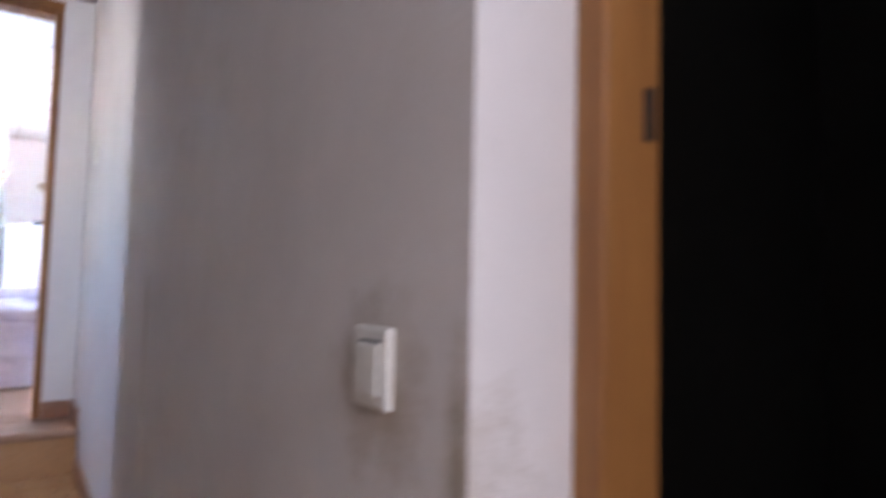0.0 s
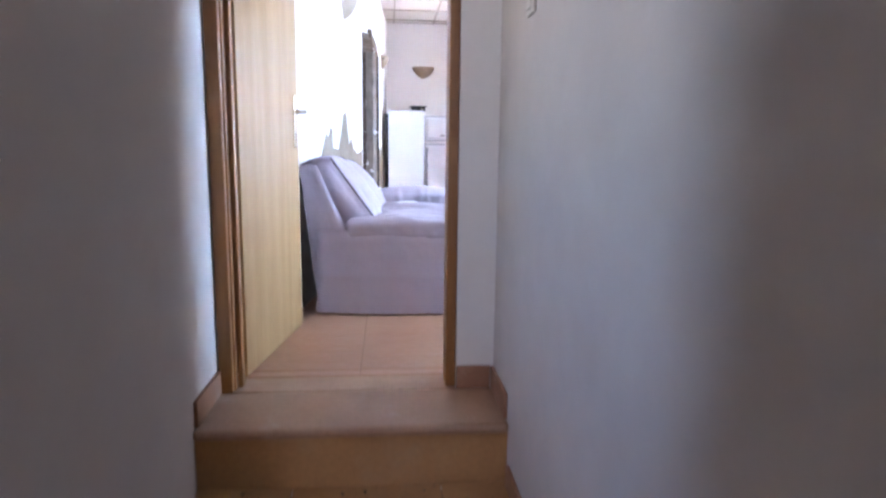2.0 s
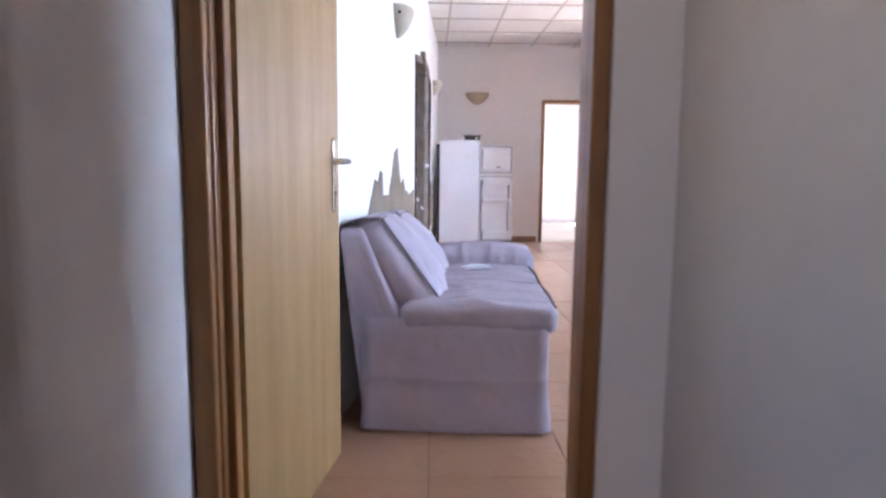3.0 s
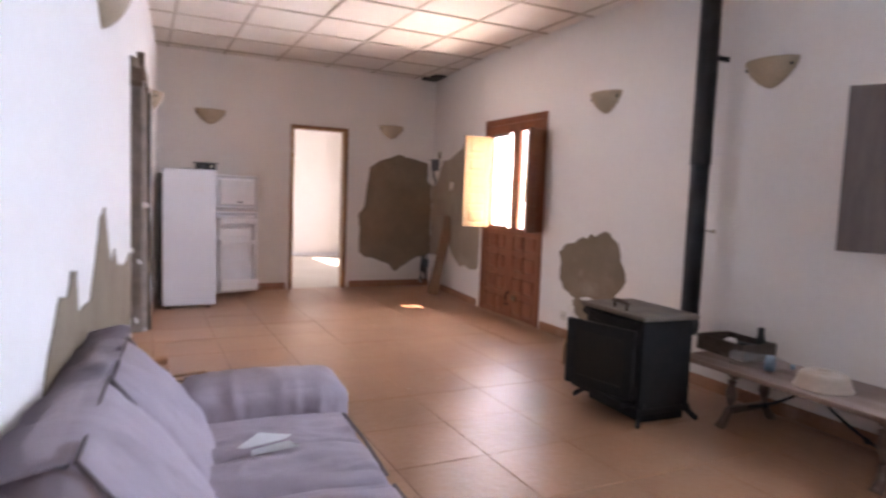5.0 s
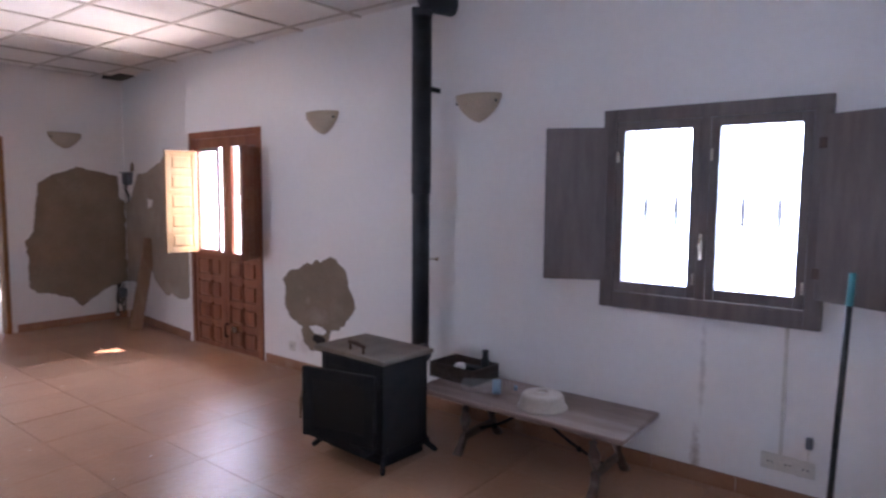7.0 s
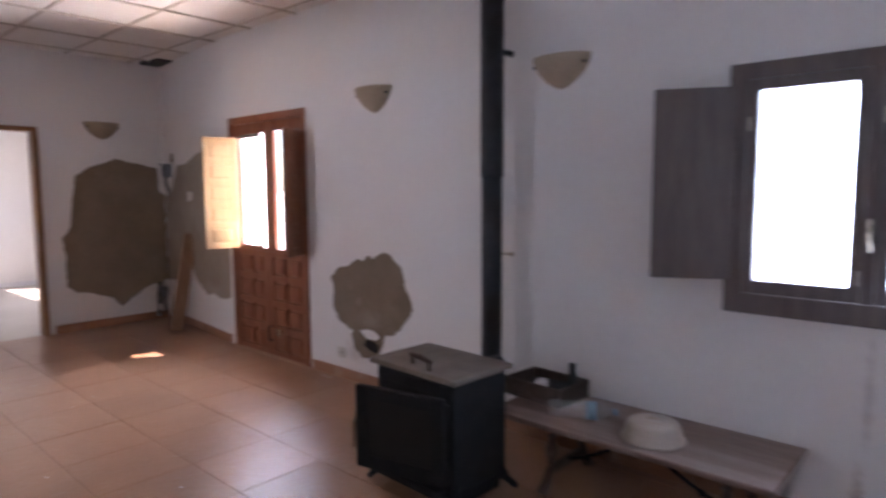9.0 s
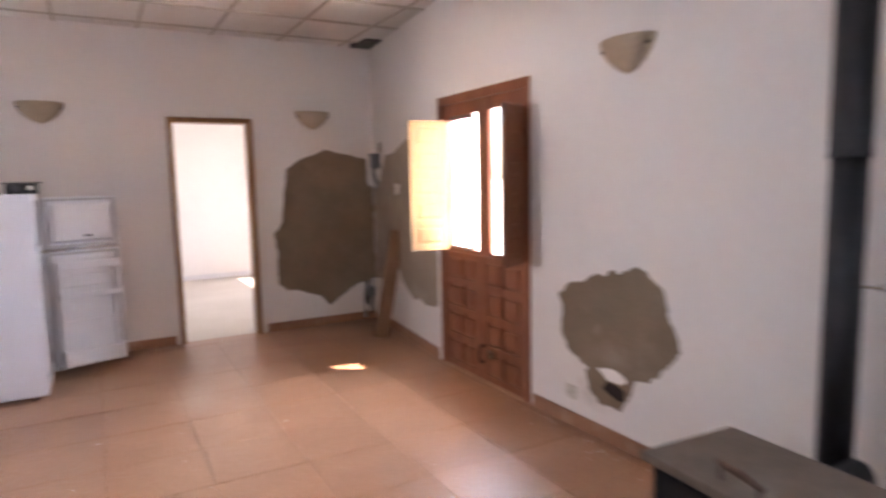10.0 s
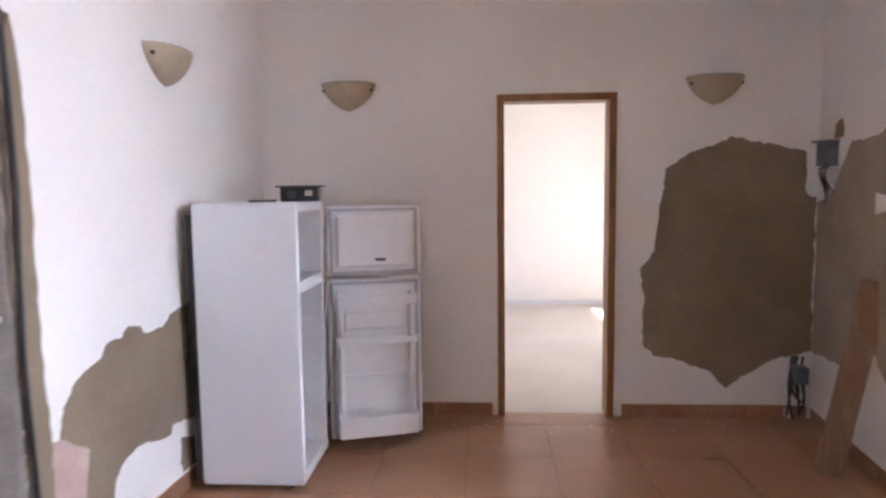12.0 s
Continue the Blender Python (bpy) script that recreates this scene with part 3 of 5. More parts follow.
# added out of view, only blocks the sun at the window
tagged(part("fascia", boxes((2.80, 2.95, -6.2, 3.4, 2.68, 3.0)), TERRACE), "unseen beam added to keep sun out of the window", "roof", kind="structure")


# ---------------------------------------------------------------- skirting
def skirting(name, a, b, z, height, parent, tile=0.42):
    a, b = Vector((*a, z)), Vector((*b, z))
    length = (b - a).length
    n = max(1, round(length / tile))
    root = tagged(new(name), "terracotta tile skirting with dusty top edge", "baseboard", kind="structure")
    root.matrix_basis = pose(a.x, a.y, z, 0, 0, math.degrees(math.atan2(b.y - a.y, b.x - a.x)))
    bm = bmesh.new()
    box(bm, 0.0015, length / n - 0.0015, 0.0, 0.012, 0.0, height, bevel=0.002, segs=1)
    first = part("tile", bm, SKIRTING, root)
    for i in range(1, n):
        o = new("tile", first.data)
        o.parent = root
        o.location = (i * length / n, 0, 0)
    return root


skirting("baseboard_north", (1.965, 8.0), (0.80, 8.0), 0.0, 0.085, None)
skirting("baseboard_north_2", (-0.035, 8.0), (-1.53, 8.0), 0.0, 0.085, None)
skirting("baseboard_west", (west_x(7.98), 7.98), (west_x(6.1), 6.1), 0.0, 0.085, None)
skirting("baseboard_west_2", (west_x(4.1), 4.1), (west_x(1.6), 1.6), 0.0, 0.085, None)
skirting("baseboard_east", (1.785, 0.2), (1.785, 5.0), 0.0, 0.085, None)
skirting("baseboard_east_2", (1.79, 6.27), (1.785 + 1.7 * 0.112, 7.95), 0.0, 0.085, None)
skirting("baseboard_hall", (-1.125, -3.215), (-1.125, -0.3), HALL_Z, 0.075, None)
skirting("baseboard_hall_2", (-1.125, -0.25), (-1.125, 0.02), 0.0, 0.085, None, 0.27)
skirting("baseboard_hall_3", (-1.137, 0.03), (-1.262, 0.03), 0.0, 0.085, None, 0.1)
skirting("baseboard_hall_4", (-1.78, -1.27), (-1.78, -3.9), HALL_Z, 0.075, None)
skirting("baseboard_hall_5", (-2.1, 0.03), (-2.1, -0.26), 0.0, 0.085, None, 0.29)


# ---------------------------------------------------------------- bare patches on the walls
patch("cement_patch", [(0.905, 0.97), (0.99, 1.08), (1.02, 1.35), (1.055, 1.6), (1.2, 1.70), (1.46, 1.79), (1.68, 1.745), (1.90, 1.705), (1.915, 1.55), (1.91, 1.43), (1.975, 1.40), (1.975, 0.44), (1.78, 0.40), (1.60, 0.30), (1.455, 0.20), (1.37, 0.29), (1.22, 0.36), (1.0, 0.41), (0.925, 0.47), (0.935, 0.74)],
      north_place, CEMENT, wall_north, seed=1.0).matrix_parent_inverse = wall_north.matrix_basis.inverted()
patch("cement_patch", [(7.985, 1.38), (7.80, 1.42), (7.68, 1.60), (7.56, 1.72), (7.3, 1.73), (7.1, 1.80), (6.9, 1.84), (6.8, 1.92), (6.5, 1.93), (6.27, 1.90), (6.27, 0.44), (6.5, 0.40), (6.68, 0.43), (6.85, 0.40), (7.0, 0.46), (7.14, 0.53), (7.25, 0.64), (7.34, 0.50), (7.6, 0.46), (7.985, 0.44)],
      east_far_place, CEMENT_THIN, wall_corner, seed=2.0).matrix_parent_inverse = wall_corner.matrix_basis.inverted()
patch("cement_patch", [(4.735, 0.78), (4.70, 0.80), (4.65, 0.867), (4.545, 0.874), (4.44, 0.943), (4.36, 0.938), (4.31, 0.97), (4.25, 0.955), (4.17, 1.01), (4.08, 1.0), (3.96, 0.91), (3.94, 0.80), (3.85, 0.632), (3.95, 0.50), (4.04, 0.43), (4.14, 0.40), (4.18, 0.30), (4.24, 0.217), (4.404, 0.214), (4.477, 0.28), (4.518, 0.366), (4.485, 0.38), (4.54, 0.404), (4.65, 0.449), (4.72, 0.561)],
      east_place, CEMENT, wall_east, seed=3.0, amp=0.016).matrix_parent_inverse = wall_east.matrix_basis.inverted()
patch("plaster_scrap", [(4.41, 0.406), (4.32, 0.432), (4.25, 0.418), (4.19, 0.385), (4.24, 0.36), (4.33, 0.353)], east_place, PLASTER, wall_east, 0.009, 3.2, 0.010, "left scrap of white plaster").matrix_parent_inverse = wall_east.matrix_basis.inverted()
# thin dark slab paints the hollow's shade; the wall is not cut
patch("broken_hollow", [(4.365, 0.31), (4.335, 0.346), (4.25, 0.345), (4.195, 0.325), (4.21, 0.265), (4.25, 0.262), (4.316, 0.284)], east_place, HOLLOW_SHADE, wall_east, 0.006, 3.5, 0.010,
      "near-black slab painting the shade of a broken hollow").matrix_parent_inverse = wall_east.matrix_basis.inverted()
for outline, seed in (([(1.62, 0.5), (1.70, 0.80), (1.80, 0.88), (1.90, 0.95), (2.0, 0.93), (2.08, 1.0), (2.16, 0.99), (2.20, 0.86), (2.45, 0.86), (2.60, 0.98), (2.72, 1.12), (2.88, 1.15), (2.98, 1.02), (3.08, 0.90), (3.25, 0.95), (3.4, 0.86), (3.75, 0.82), (4.1, 0.86), (4.18, 0.5), (3.7, 0.12), (2.2, 0.30)], 4.0),
                      ([(6.10, 0.56), (6.12, 0.71), (6.25, 0.80), (6.35, 0.84), (6.39, 0.89), (6.48, 0.885), (6.52, 0.91), (6.60, 0.90), (6.62, 0.865), (6.77, 0.85), (6.84, 0.91), (6.97, 0.93), (7.10, 0.96), (7.12, 0.34), (7.0, 0.337), (6.82, 0.37), (6.79, 0.33), (6.66, 0.35), (6.55, 0.372), (6.44, 0.366), (6.385, 0.30), (6.37, 0.20), (6.40, 0.10), (6.39, 0.085), (6.02, 0.085), (6.03, 0.4)], 5.0), ([(6.88, 0.275), (7.02, 0.235), (7.06, 0.09), (6.88, 0.105)], 5.4)):
    patch("cement_patch", outline, west_place, CEMENT, wall_west, seed=seed).matrix_parent_inverse = wall_west.matrix_basis.inverted()
patch("filler_patch", [(5.97, 0.02), (5.98, 0.60), (6.10, 0.585), (6.24, 0.49), (6.205, 0.34), (6.16, 0.02)], west_place, PINK, wall_west, 0.008, 6.0, 0.01, "pinkish filler smear").matrix_parent_inverse = wall_west.matrix_basis.inverted()
patch("cement_chip", [(7.28, 1.33), (7.18, 1.35), (7.15, 1.43), (7.28, 1.44)], east_far_place, PLASTER, wall_corner, 0.008, 7.0, 0.006, "left scrap of white plaster").matrix_parent_inverse = wall_corner.matrix_basis.inverted()


# broken opening in the west wall: brick jamb and crumbled plaster lip
def broken_opening():
    root = tagged(new("broken_opening"), "broken wall opening with bare brown brick jamb", "opening", kind="structure")
    bm = bmesh.new()
    box(bm, -0.112, 0.112, -0.075, 0.0, 0.0, 0.1365, bevel=0.004, segs=1)
    bmesh.ops.subdivide_edges(bm, edges=bm.edges[:], cuts=2, use_grid_fill=True)
    for v in bm.verts:
        v.co += Vector((0.003 * noise.noise(v.co * 19), 0.010 * noise.noise(v.co * 23), 0.0))
    mesh_source = part("brick", bm, BRICK, root)
    mesh_source.location = (west_x(5.92) - 0.235, 5.915, 0.0)
    rng = random.Random(5)
    for k in range(1, 15):
        o = new("brick", mesh_source.data)
        o.parent = root
        o.location = (west_x(5.92) - 0.235 + rng.uniform(-0.004, 0.004), 5.915 + rng.uniform(-0.004, 0.003), k * 0.137 + rng.uniform(-0.003, 0.003))
        o.rotation_euler = (0, rng.uniform(-0.006, 0.006), rng.uniform(-0.015, 0.015))
    bm = bmesh.new()
    rows = []
    for k in range(34):
        z = 2.055 * k / 33
        a, b = 0.012 * noise.noise(Vector((z * 4, 1, 0))), 0.014 * noise.noise(Vector((z * 5, 7, 0)))
        rows.append([bm.verts.new(c) for c in ((west_x(5.9) - 0.125 + a, 5.915, z), (west_x(5.9) - 0.118 + a, 5.862 + b, z), (west_x(5.9) - 0.035 + b, 5.868 + a, z), (west_x(5.9) + 0.006, 5.905 + a, z), (west_x(5.9) + 0.006, 5.935, z))])
    for a, b in zip(rows, rows[1:]):
        for k in range(4):
            bm.faces.new((a[k], a[k + 1], b[k + 1], b[k]))
    part("mortar_edge", bm, CEMENT_PALE, root, "pale lumpy mortar edge")
    bm = bmesh.new()
    box(bm, west_x(5.4) - 0.42, west_x(5.4) + 0.010, 4.78, 6.03, 2.055, 2.13, bevel=0.01)
    part("lintel_beam", bm, RUBBLE, root, "rough brown lintel")
    patch("plaster_lip", [(5.93, 0.0), (6.0, 0.0), (6.01, 0.5), (6.0, 1.0), (6.01, 1.5), (5.99, 1.95), (5.97, 2.07), (5.90, 2.13), (5.5, 2.16), (5.0, 2.14), (4.7, 2.07), (4.4, 2.02), (4.19, 1.99), (4.19, 1.94), (4.4, 1.96), (4.7, 2.01), (5.0, 2.05), (5.6, 2.07), (5.90, 2.05), (5.93, 1.9), (5.92, 1.2), (5.94, 0.6)],
          west_place, RUBBLE, root, 0.014, 8.0, 0.013, "crumbled dark mortar edge", 0.028, 0.0)
    patch("plaster_lip", [(5.945, 0.0), (6.03, 0.0), (6.03, 0.7), (6.015, 1.1), (6.02, 1.5), (6.005, 1.95), (5.97, 2.07), (5.955, 2.02), (5.95, 1.3), (5.945, 0.6)],
          west_place, CEMENT, root, 0.022, 9.0, 0.010, "thick grey mortar edge", 0.028, 0.0)
    # black tube stands in for the shaded groove beside the mortar
    bm = bmesh.new()
    tube(bm, [west_place(5.945 + 0.012 * math.sin(z * 5), z, 0.024) for z in (0.0, 0.3, 0.6, 0.9, 1.2, 1.5, 1.8, 2.02)], 0.009, 7)
    part("cable", bm, BLACK, root, "black tube painting the dark groove along the mortar edge")
    bm = bmesh.new()
    ends = [(4.195, 1.955), (4.45, 1.985), (4.80, 2.045)]
    for (ya, za), (yb, zb) in zip(ends, ends[1:]):
        made = [bm.verts.new((west_x(y) + dx, y, z)) for y, low in ((ya, za), (yb, zb)) for z in (low, 2.064) for dx in (-0.40, -0.001)]
        for ids in ((0, 1, 3, 2), (4, 6, 7, 5), (0, 4, 5, 1), (2, 3, 7, 6), (1, 5, 7, 3), (0, 2, 6, 4)):
            bm.faces.new([made[i] for i in ids])
    part("lintel_plaster", bm, PLASTER, root, "plaster left hanging under the lintel")
    rng = random.Random(9)
    for k in range(5):
        bm = bmesh.new()
        bmesh.ops.create_icosphere(bm, subdivisions=2, radius=0.014)
        for v in bm.verts:
            v.co = Vector((v.co.x * 1.1, v.co.y * 0.3, v.co.z * 1.5)) * (1 + 1.6 * noise.noise(v.co * 60 + Vector((k, 0, 0))))
        z = rng.uniform(0.1, 1.2)
        o = part("plaster_lump", bm, PLASTER, root, "white plaster lump")
        o.location = (west_x(5.9) - rng.uniform(-0.01, 0.18), 5.862, z)


broken_opening()


# ---------------------------------------------------------------- doors and windows
def casing(name, x0, x1, y0, y1, top, width, material, label, z0=0.0, axis="x"):
    root = tagged(new(name), label, "door", kind="structure")
    for nm, s in (("jamb", (x0, x0 + width, y0, y1, z0, top)), ("jamb", (x1 - width, x1, y0, y1, z0, top)), ("head", (x0 + width, x1 - width, y0, y1, top - width, top))):
        bm = boxes(s, bevel=0.004)
        if axis == "y":
            bmesh.ops.rotate(bm, verts=bm.verts[:], cent=(0, 0, 0), matrix=Matrix.Rotation(radians(90), 3, "Z"))
        part(nm, bm, material, root)
    return root


casing("door_1", 0.0, 0.745, 7.975, 8.13, 2.08, 0.045, FRAME_WOOD, "doorway to the far room with a brown wooden frame")
inner = tagged(new("door_2"), "open inner doorway with a brown wooden frame", "door", kind="structure")
for nm, s in (("jamb", (-2.095, -2.045, 0.045, 0.155, 0, 2.07)), ("jamb", (-1.298, -1.262, 0.045, 0.155, 0, 2.07)), ("head", (-2.045, -1.298, 0.045, 0.155, 2.02, 2.07))):
    part(nm, boxes(s, bevel=0.004), FRAME_WOOD, inner)
part("stop", boxes((-2.045, -2.028, 0.075, 0.115, 0.0, 2.01), bevel=0.003), FRAME_WOOD, inner)
part("architrave", boxes((-2.097, -2.05, 0.018, 0.0445, 0.0, 2.09), (-2.05, -1.262, 0.026, 0.0445, 2.04, 2.09), bevel=0.004), FRAME_WOOD, inner)


def inner_leaf():
    root = thing("door_leaf", (-2.030, 0.16, 0.008), "open flush door leaf in pale oak veneer", "door", turn=81.5)
    part("panel", boxes((0.0, 0.725, -0.0, 0.035, 0.0, 2.0), bevel=0.002), VENEER, root)
    bm = boxes((0.645, 0.675, -0.008, -0.0005, 0.85, 1.085), bevel=0.006)
    plate = part("handle_plate", bm, STEEL, root, "long worn brass back plate")
    bm = bmesh.new()
    tube(bm, [(0.66, -0.008, 1.012), (0.66, -0.048, 1.012), (0.650, -0.056, 1.012), (0.61, -0.058, 1.010), (0.55, -0.056, 1.005)], [0.010, 0.010, 0.0095, 0.008, 0.006])
    part("lever", bm, STEEL, plate, "curved brass lever")
    bm = bmesh.new()
    lathe(bm, [(0.0, 0.0), (0.007, 0.0), (0.007, 0.003), (0.0, 0.003)], 12)
    o = part("keyhole", bm, BLACK, plate)
    o.matrix_basis = pose(0.66, -0.0085, 0.91, 90)


inner_leaf()
dark_door = tagged(new("door_3"), "orange-brown wooden door frame to a dark room", "door", kind="structure")
for nm, s in (("jamb", (-1.008, -0.928, -3.25, -3.2145, HALL_Z, 1.95)), ("jamb", (-1.008, -0.928, -4.05, -4.015, HALL_Z, 1.95)), ("head", (-1.008, -0.928, -4.015, -3.25, 1.91, 1.95))):
    part(nm, boxes(s, bevel=0.004), FRAME_WOOD, dark_door)
part("strike_plate", boxes((-0.953, -0.94, -3.253, -3.2505, 0.83, 0.88)), BLACK, dark_door, "dark lock strike plate")


def entrance_door():
    root = tagged(new("door_4"), "red-brown panelled wooden entrance door with open upper shutters", "door", kind="structure")
    X0, X1 = 1.80, 1.85
    part("frame", boxes((1.768, 1.90, 5.03, 5.085, 0, 2.10), (1.768, 1.90, 6.135, 6.19, 0, 2.10), (1.768, 1.90, 5.085, 6.135, 2.035, 2.10), bevel=0.006), DOOR_WOOD, root)
    part("lower_board", boxes((X0, X1, 5.085, 5.605, 0.01, 0.92), (X0, X1, 5.609, 6.135, 0.01, 0.92)), DOOR_WOOD, root)
    for y0, y1 in ((5.085, 5.145), (5.34, 5.36), (5.545, 5.605), (5.609, 5.70), (5.855, 5.875), (6.085, 6.135)):
        part("stile", boxes((X0 - 0.018, X0, y0, y1, 0.01, 0.92), bevel=0.003), DOOR_WOOD, root)
    for k, z in enumerate((0.01, 0.23, 0.45, 0.67, 0.87)):
        part("rail", boxes((X0 - 0.016, X0, 5.085, 5.605, z, z + 0.05), (X0 - 0.016, X0, 5.609, 6.135, z, z + 0.05), bevel=0.003), DOOR_WOOD, root)
    for y0, y1 in ((5.16, 5.325), (5.375, 5.53), (5.715, 5.84), (5.89, 6.07)):
        for z in (0.075, 0.295, 0.515, 0.735):
            bm = bmesh.new()
            box(bm, X0 - 0.022, X0, y0, y1, z, z + 0.135, bevel=0.012, segs=2)
            part("panel", bm, DOOR_WOOD, root)
    part("upper_stile", boxes((X0 - 0.01, X1, 5.085, 5.13, 0.92, 2.035), (X0 - 0.01, X0 + 0.028, 5.505, 5.576, 0.92, 2.035), (X0 - 0.01, X0 + 0.028, 5.580, 5.65, 0.92, 2.035), (X0 - 0.01, X0 + 0.028, 6.05, 6.135, 0.92, 2.035), bevel=0.003), DOOR_WOOD, root)
    part("upper_rail", boxes((X0 - 0.008, X0 + 0.026, 5.13, 5.505, 1.945, 2.035), (X0 - 0.008, X0 + 0.026, 5.65, 6.05, 1.945, 2.035), (X0 - 0.008, X0 + 0.026, 5.13, 5.505, 0.92, 0.95), (X0 - 0.008, X0 + 0.026, 5.65, 6.05, 0.92, 0.95), bevel=0.003), DOOR_WOOD, root)
    part("casement_frame", boxes((1.796, 1.822, 5.715, 5.755, 0.951, 1.944), (1.796, 1.822, 5.755, 6.049, 0.951, 0.966), (1.796, 1.822, 5.755, 6.049, 1.912, 1.944), bevel=0.003), WINDOW_WOOD, root, "dark frame of the glazed casement")
    for y in (5.695, 5.32, 5.95):
        bm = bmesh.new()
        tube(bm, [(1.93, y, 0.93 + 0.02 * k) for k in range(53)], [0.010 + 0.007 * (k % 6 == 0) for k in range(53)], 8)
        part("bar", bm, IRON, root, "twisted wrought iron bar")
    part("casement_board", boxes((1.800, 1.824, 5.131, 5.298, 0.951, 1.944), bevel=0.003), WINDOW_WOOD, root, "closed half of the glazed casement")
    # made-up board outside, keeps a second sun patch off the floor
    part("outer_leaf", boxes((1.828, 2.50, 5.285, 5.315, 0.92, 2.45)), DOOR_WOOD, root, "added board outside that blocks sun from the right opening")
    bm = bmesh.new()
    tube(bm, [(1.775, 5.575, 0.27), (1.745, 5.575, 0.27), (1.738, 5.575, 0.25), (1.738, 5.575, 0.17), (1.745, 5.575, 0.15), (1.775, 5.575, 0.15)], 0.007)
    part("pull_handle", bm, IRON, root, "dark iron pull handle")
    part("latch_box", boxes((1.755, 1.78, 5.42, 5.5, 0.2, 0.26), bevel=0.005), STEEL, root)
    bm = bmesh.new()
    bmesh.ops.create_icosphere(bm, subdivisions=2, radius=0.011)
    o = part("knob", bm, STEEL, root)
    o.location = (1.785, 5.60, 1.37)


entrance_door()
tagged(part("doorstep", boxes((1.767, 2.124, 5.052, 6.178, -0.05, 0.0135), bevel=0.002), STONE), "stone sill under the entrance door", "threshold", kind="structure")


def panelled_shutter(name, width, height, count, at, turn, material, label):
    """A shutter hinged at its origin, reaching along its own x."""
    root = thing(name, at, label, "shutter", turn=turn)
    part("board", boxes((0, width, -0.008, 0.008, 0, height)), material, root)
    edge = 0.045
    part("frame", boxes((0, edge, -0.016, 0.016, 0, height), (width - edge, width, -0.016, 0.016, 0, height), bevel=0.003), material, root)
    gap = (height - edge) / count
    for k in range(count + 1):
        part("rail", boxes((edge, width - edge, -0.0155, 0.0155, k * gap, k * gap + edge), bevel=0.003), material, root)
    for k in range(count):
        bm = bmesh.new()
        box(bm, edge + 0.018, width - edge - 0.018, -0.015, 0.015, k * gap + edge + 0.018, (k + 1) * gap - 0.018, bevel=0.008, segs=1)
        part("panel", bm, material, root)
    for z in (0.12, height - 0.18):
        bm = bmesh.new()
        tube(bm, [(0.0, -0.018, z), (0.0, -0.018, z + 0.06)], 0.006, 8)
        part("hinge", bm, STEEL, root)
    return root


# this shutter's paler wood colour carries the sunlight on it
panelled_shutter("shutter", 0.302, 0.985, 5, (1.768, 6.052, 0.935), 170.5, SHUTTER_SUNLIT, "open shutter of the entrance door, coloured pale as sunlit wood")
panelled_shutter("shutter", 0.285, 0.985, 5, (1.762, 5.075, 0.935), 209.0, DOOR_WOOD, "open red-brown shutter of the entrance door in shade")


def room_window():
    root = tagged(new("window_1"), "two-light window with a broad dark-stained wooden frame", "window", kind="structure")
    y0, y1, z0, z1, x0, x1 = 0.735, 1.83, 0.895, 1.99, 1.742, 1.86
    part("window_frame", boxes((x0, x1, y0, y0 + 0.075, z0, z1), (x0, x1, y1 - 0.075, y1, z0, z1), (x0, x1, y0 + 0.075, y1 - 0.075, z0, z0 + 0.09), (x0, x1, y0 + 0.075, y1 - 0.075, z1 - 0.07, z1), bevel=0.004), WINDOW_WOOD, root)
    part("mullion", boxes((x0 + 0.006, x1, 1.262, 1.308, z0 + 0.09, z1 - 0.07)), WINDOW_WOOD, root)
    for a, b in ((0.812, 1.260), (1.310, 1.753)):
        w = 0.045
        sash = part("sash", boxes((1.748, 1.80, a, a + w, 0.988, 1.918), (1.748, 1.80, b - w, b, 0.988, 1.918), (1.748, 1.80, a + w, b - w, 0.988, 1.045), (1.748, 1.80, a + w, b - w, 1.872, 1.918), bevel=0.004), WINDOW_WOOD, root)
        pane = part("pane", boxes((1.772, 1.776, a + w, b - w, 1.045, 1.872)), GLASS, sash, "clear window glass")
        pane.visible_shadow = False
        part("hinge", boxes((1.738, 1.747, a + 0.004, a + 0.016, 1.06, 1.12), (1.738, 1.747, b - 0.016, b - 0.004, 1.70, 1.76)), STEEL, root)
    bm = boxes((1.735, 1.747, 1.278, 1.296, 1.22, 1.33), bevel=0.004)
    tube(bm, [(1.738, 1.287, 1.30), (1.705, 1.287, 1.30), (1.70, 1.284, 1.28), (1.70, 1.278, 1.20)], 0.007, 8)
    part("window_handle", bm, STEEL, root, "white metal window handle")
    part("window_sill", boxes((1.86, 2.16, 0.78, 1.79, 0.90, 0.93)), STONE, root)
    for k in range(6):
        bm = bmesh.new()
        lathe(bm, [(0.0, 0.90), (0.0085, 0.90), (0.0085, 1.36), (0.016, 1.372), (0.011, 1.385), (0.018, 1.43), (0.015, 1.48), (0.009, 1.535), (0.0085, 1.56), (0.0085, 1.98), (0.0, 1.98)], 10)
        # the bar's grey stands in for glare washing over dark iron
        part("bar", bm, GLARE_IRON, root, "slim window bar with a spear knot, greyed for the glare").location = (2.0, 0.80 + k * 0.174, 0.0)


room_window()


def plain_shutter(at, turn, width, label):
    root = thing("shutter", at, label, "shutter", "window shutters", turn)
    part("board", boxes((0, width, -0.011, 0.011, 0, 0.852), bevel=0.004), WINDOW_WOOD, root)
    for z in (0.1, 0.7):
        part("hinge", boxes((-0.012, 0.02, -0.016, -0.0115, z, z + 0.05)), RUST, root)
    return root


plain_shutter((1.732, 1.800, 1.043), 117.0, 0.34, "dark brown board shutter folded open beside the window")
plain_shutter((1.732, 0.765, 1.043), -117.0, 0.34, "dark brown board shutter folded open beside the window")
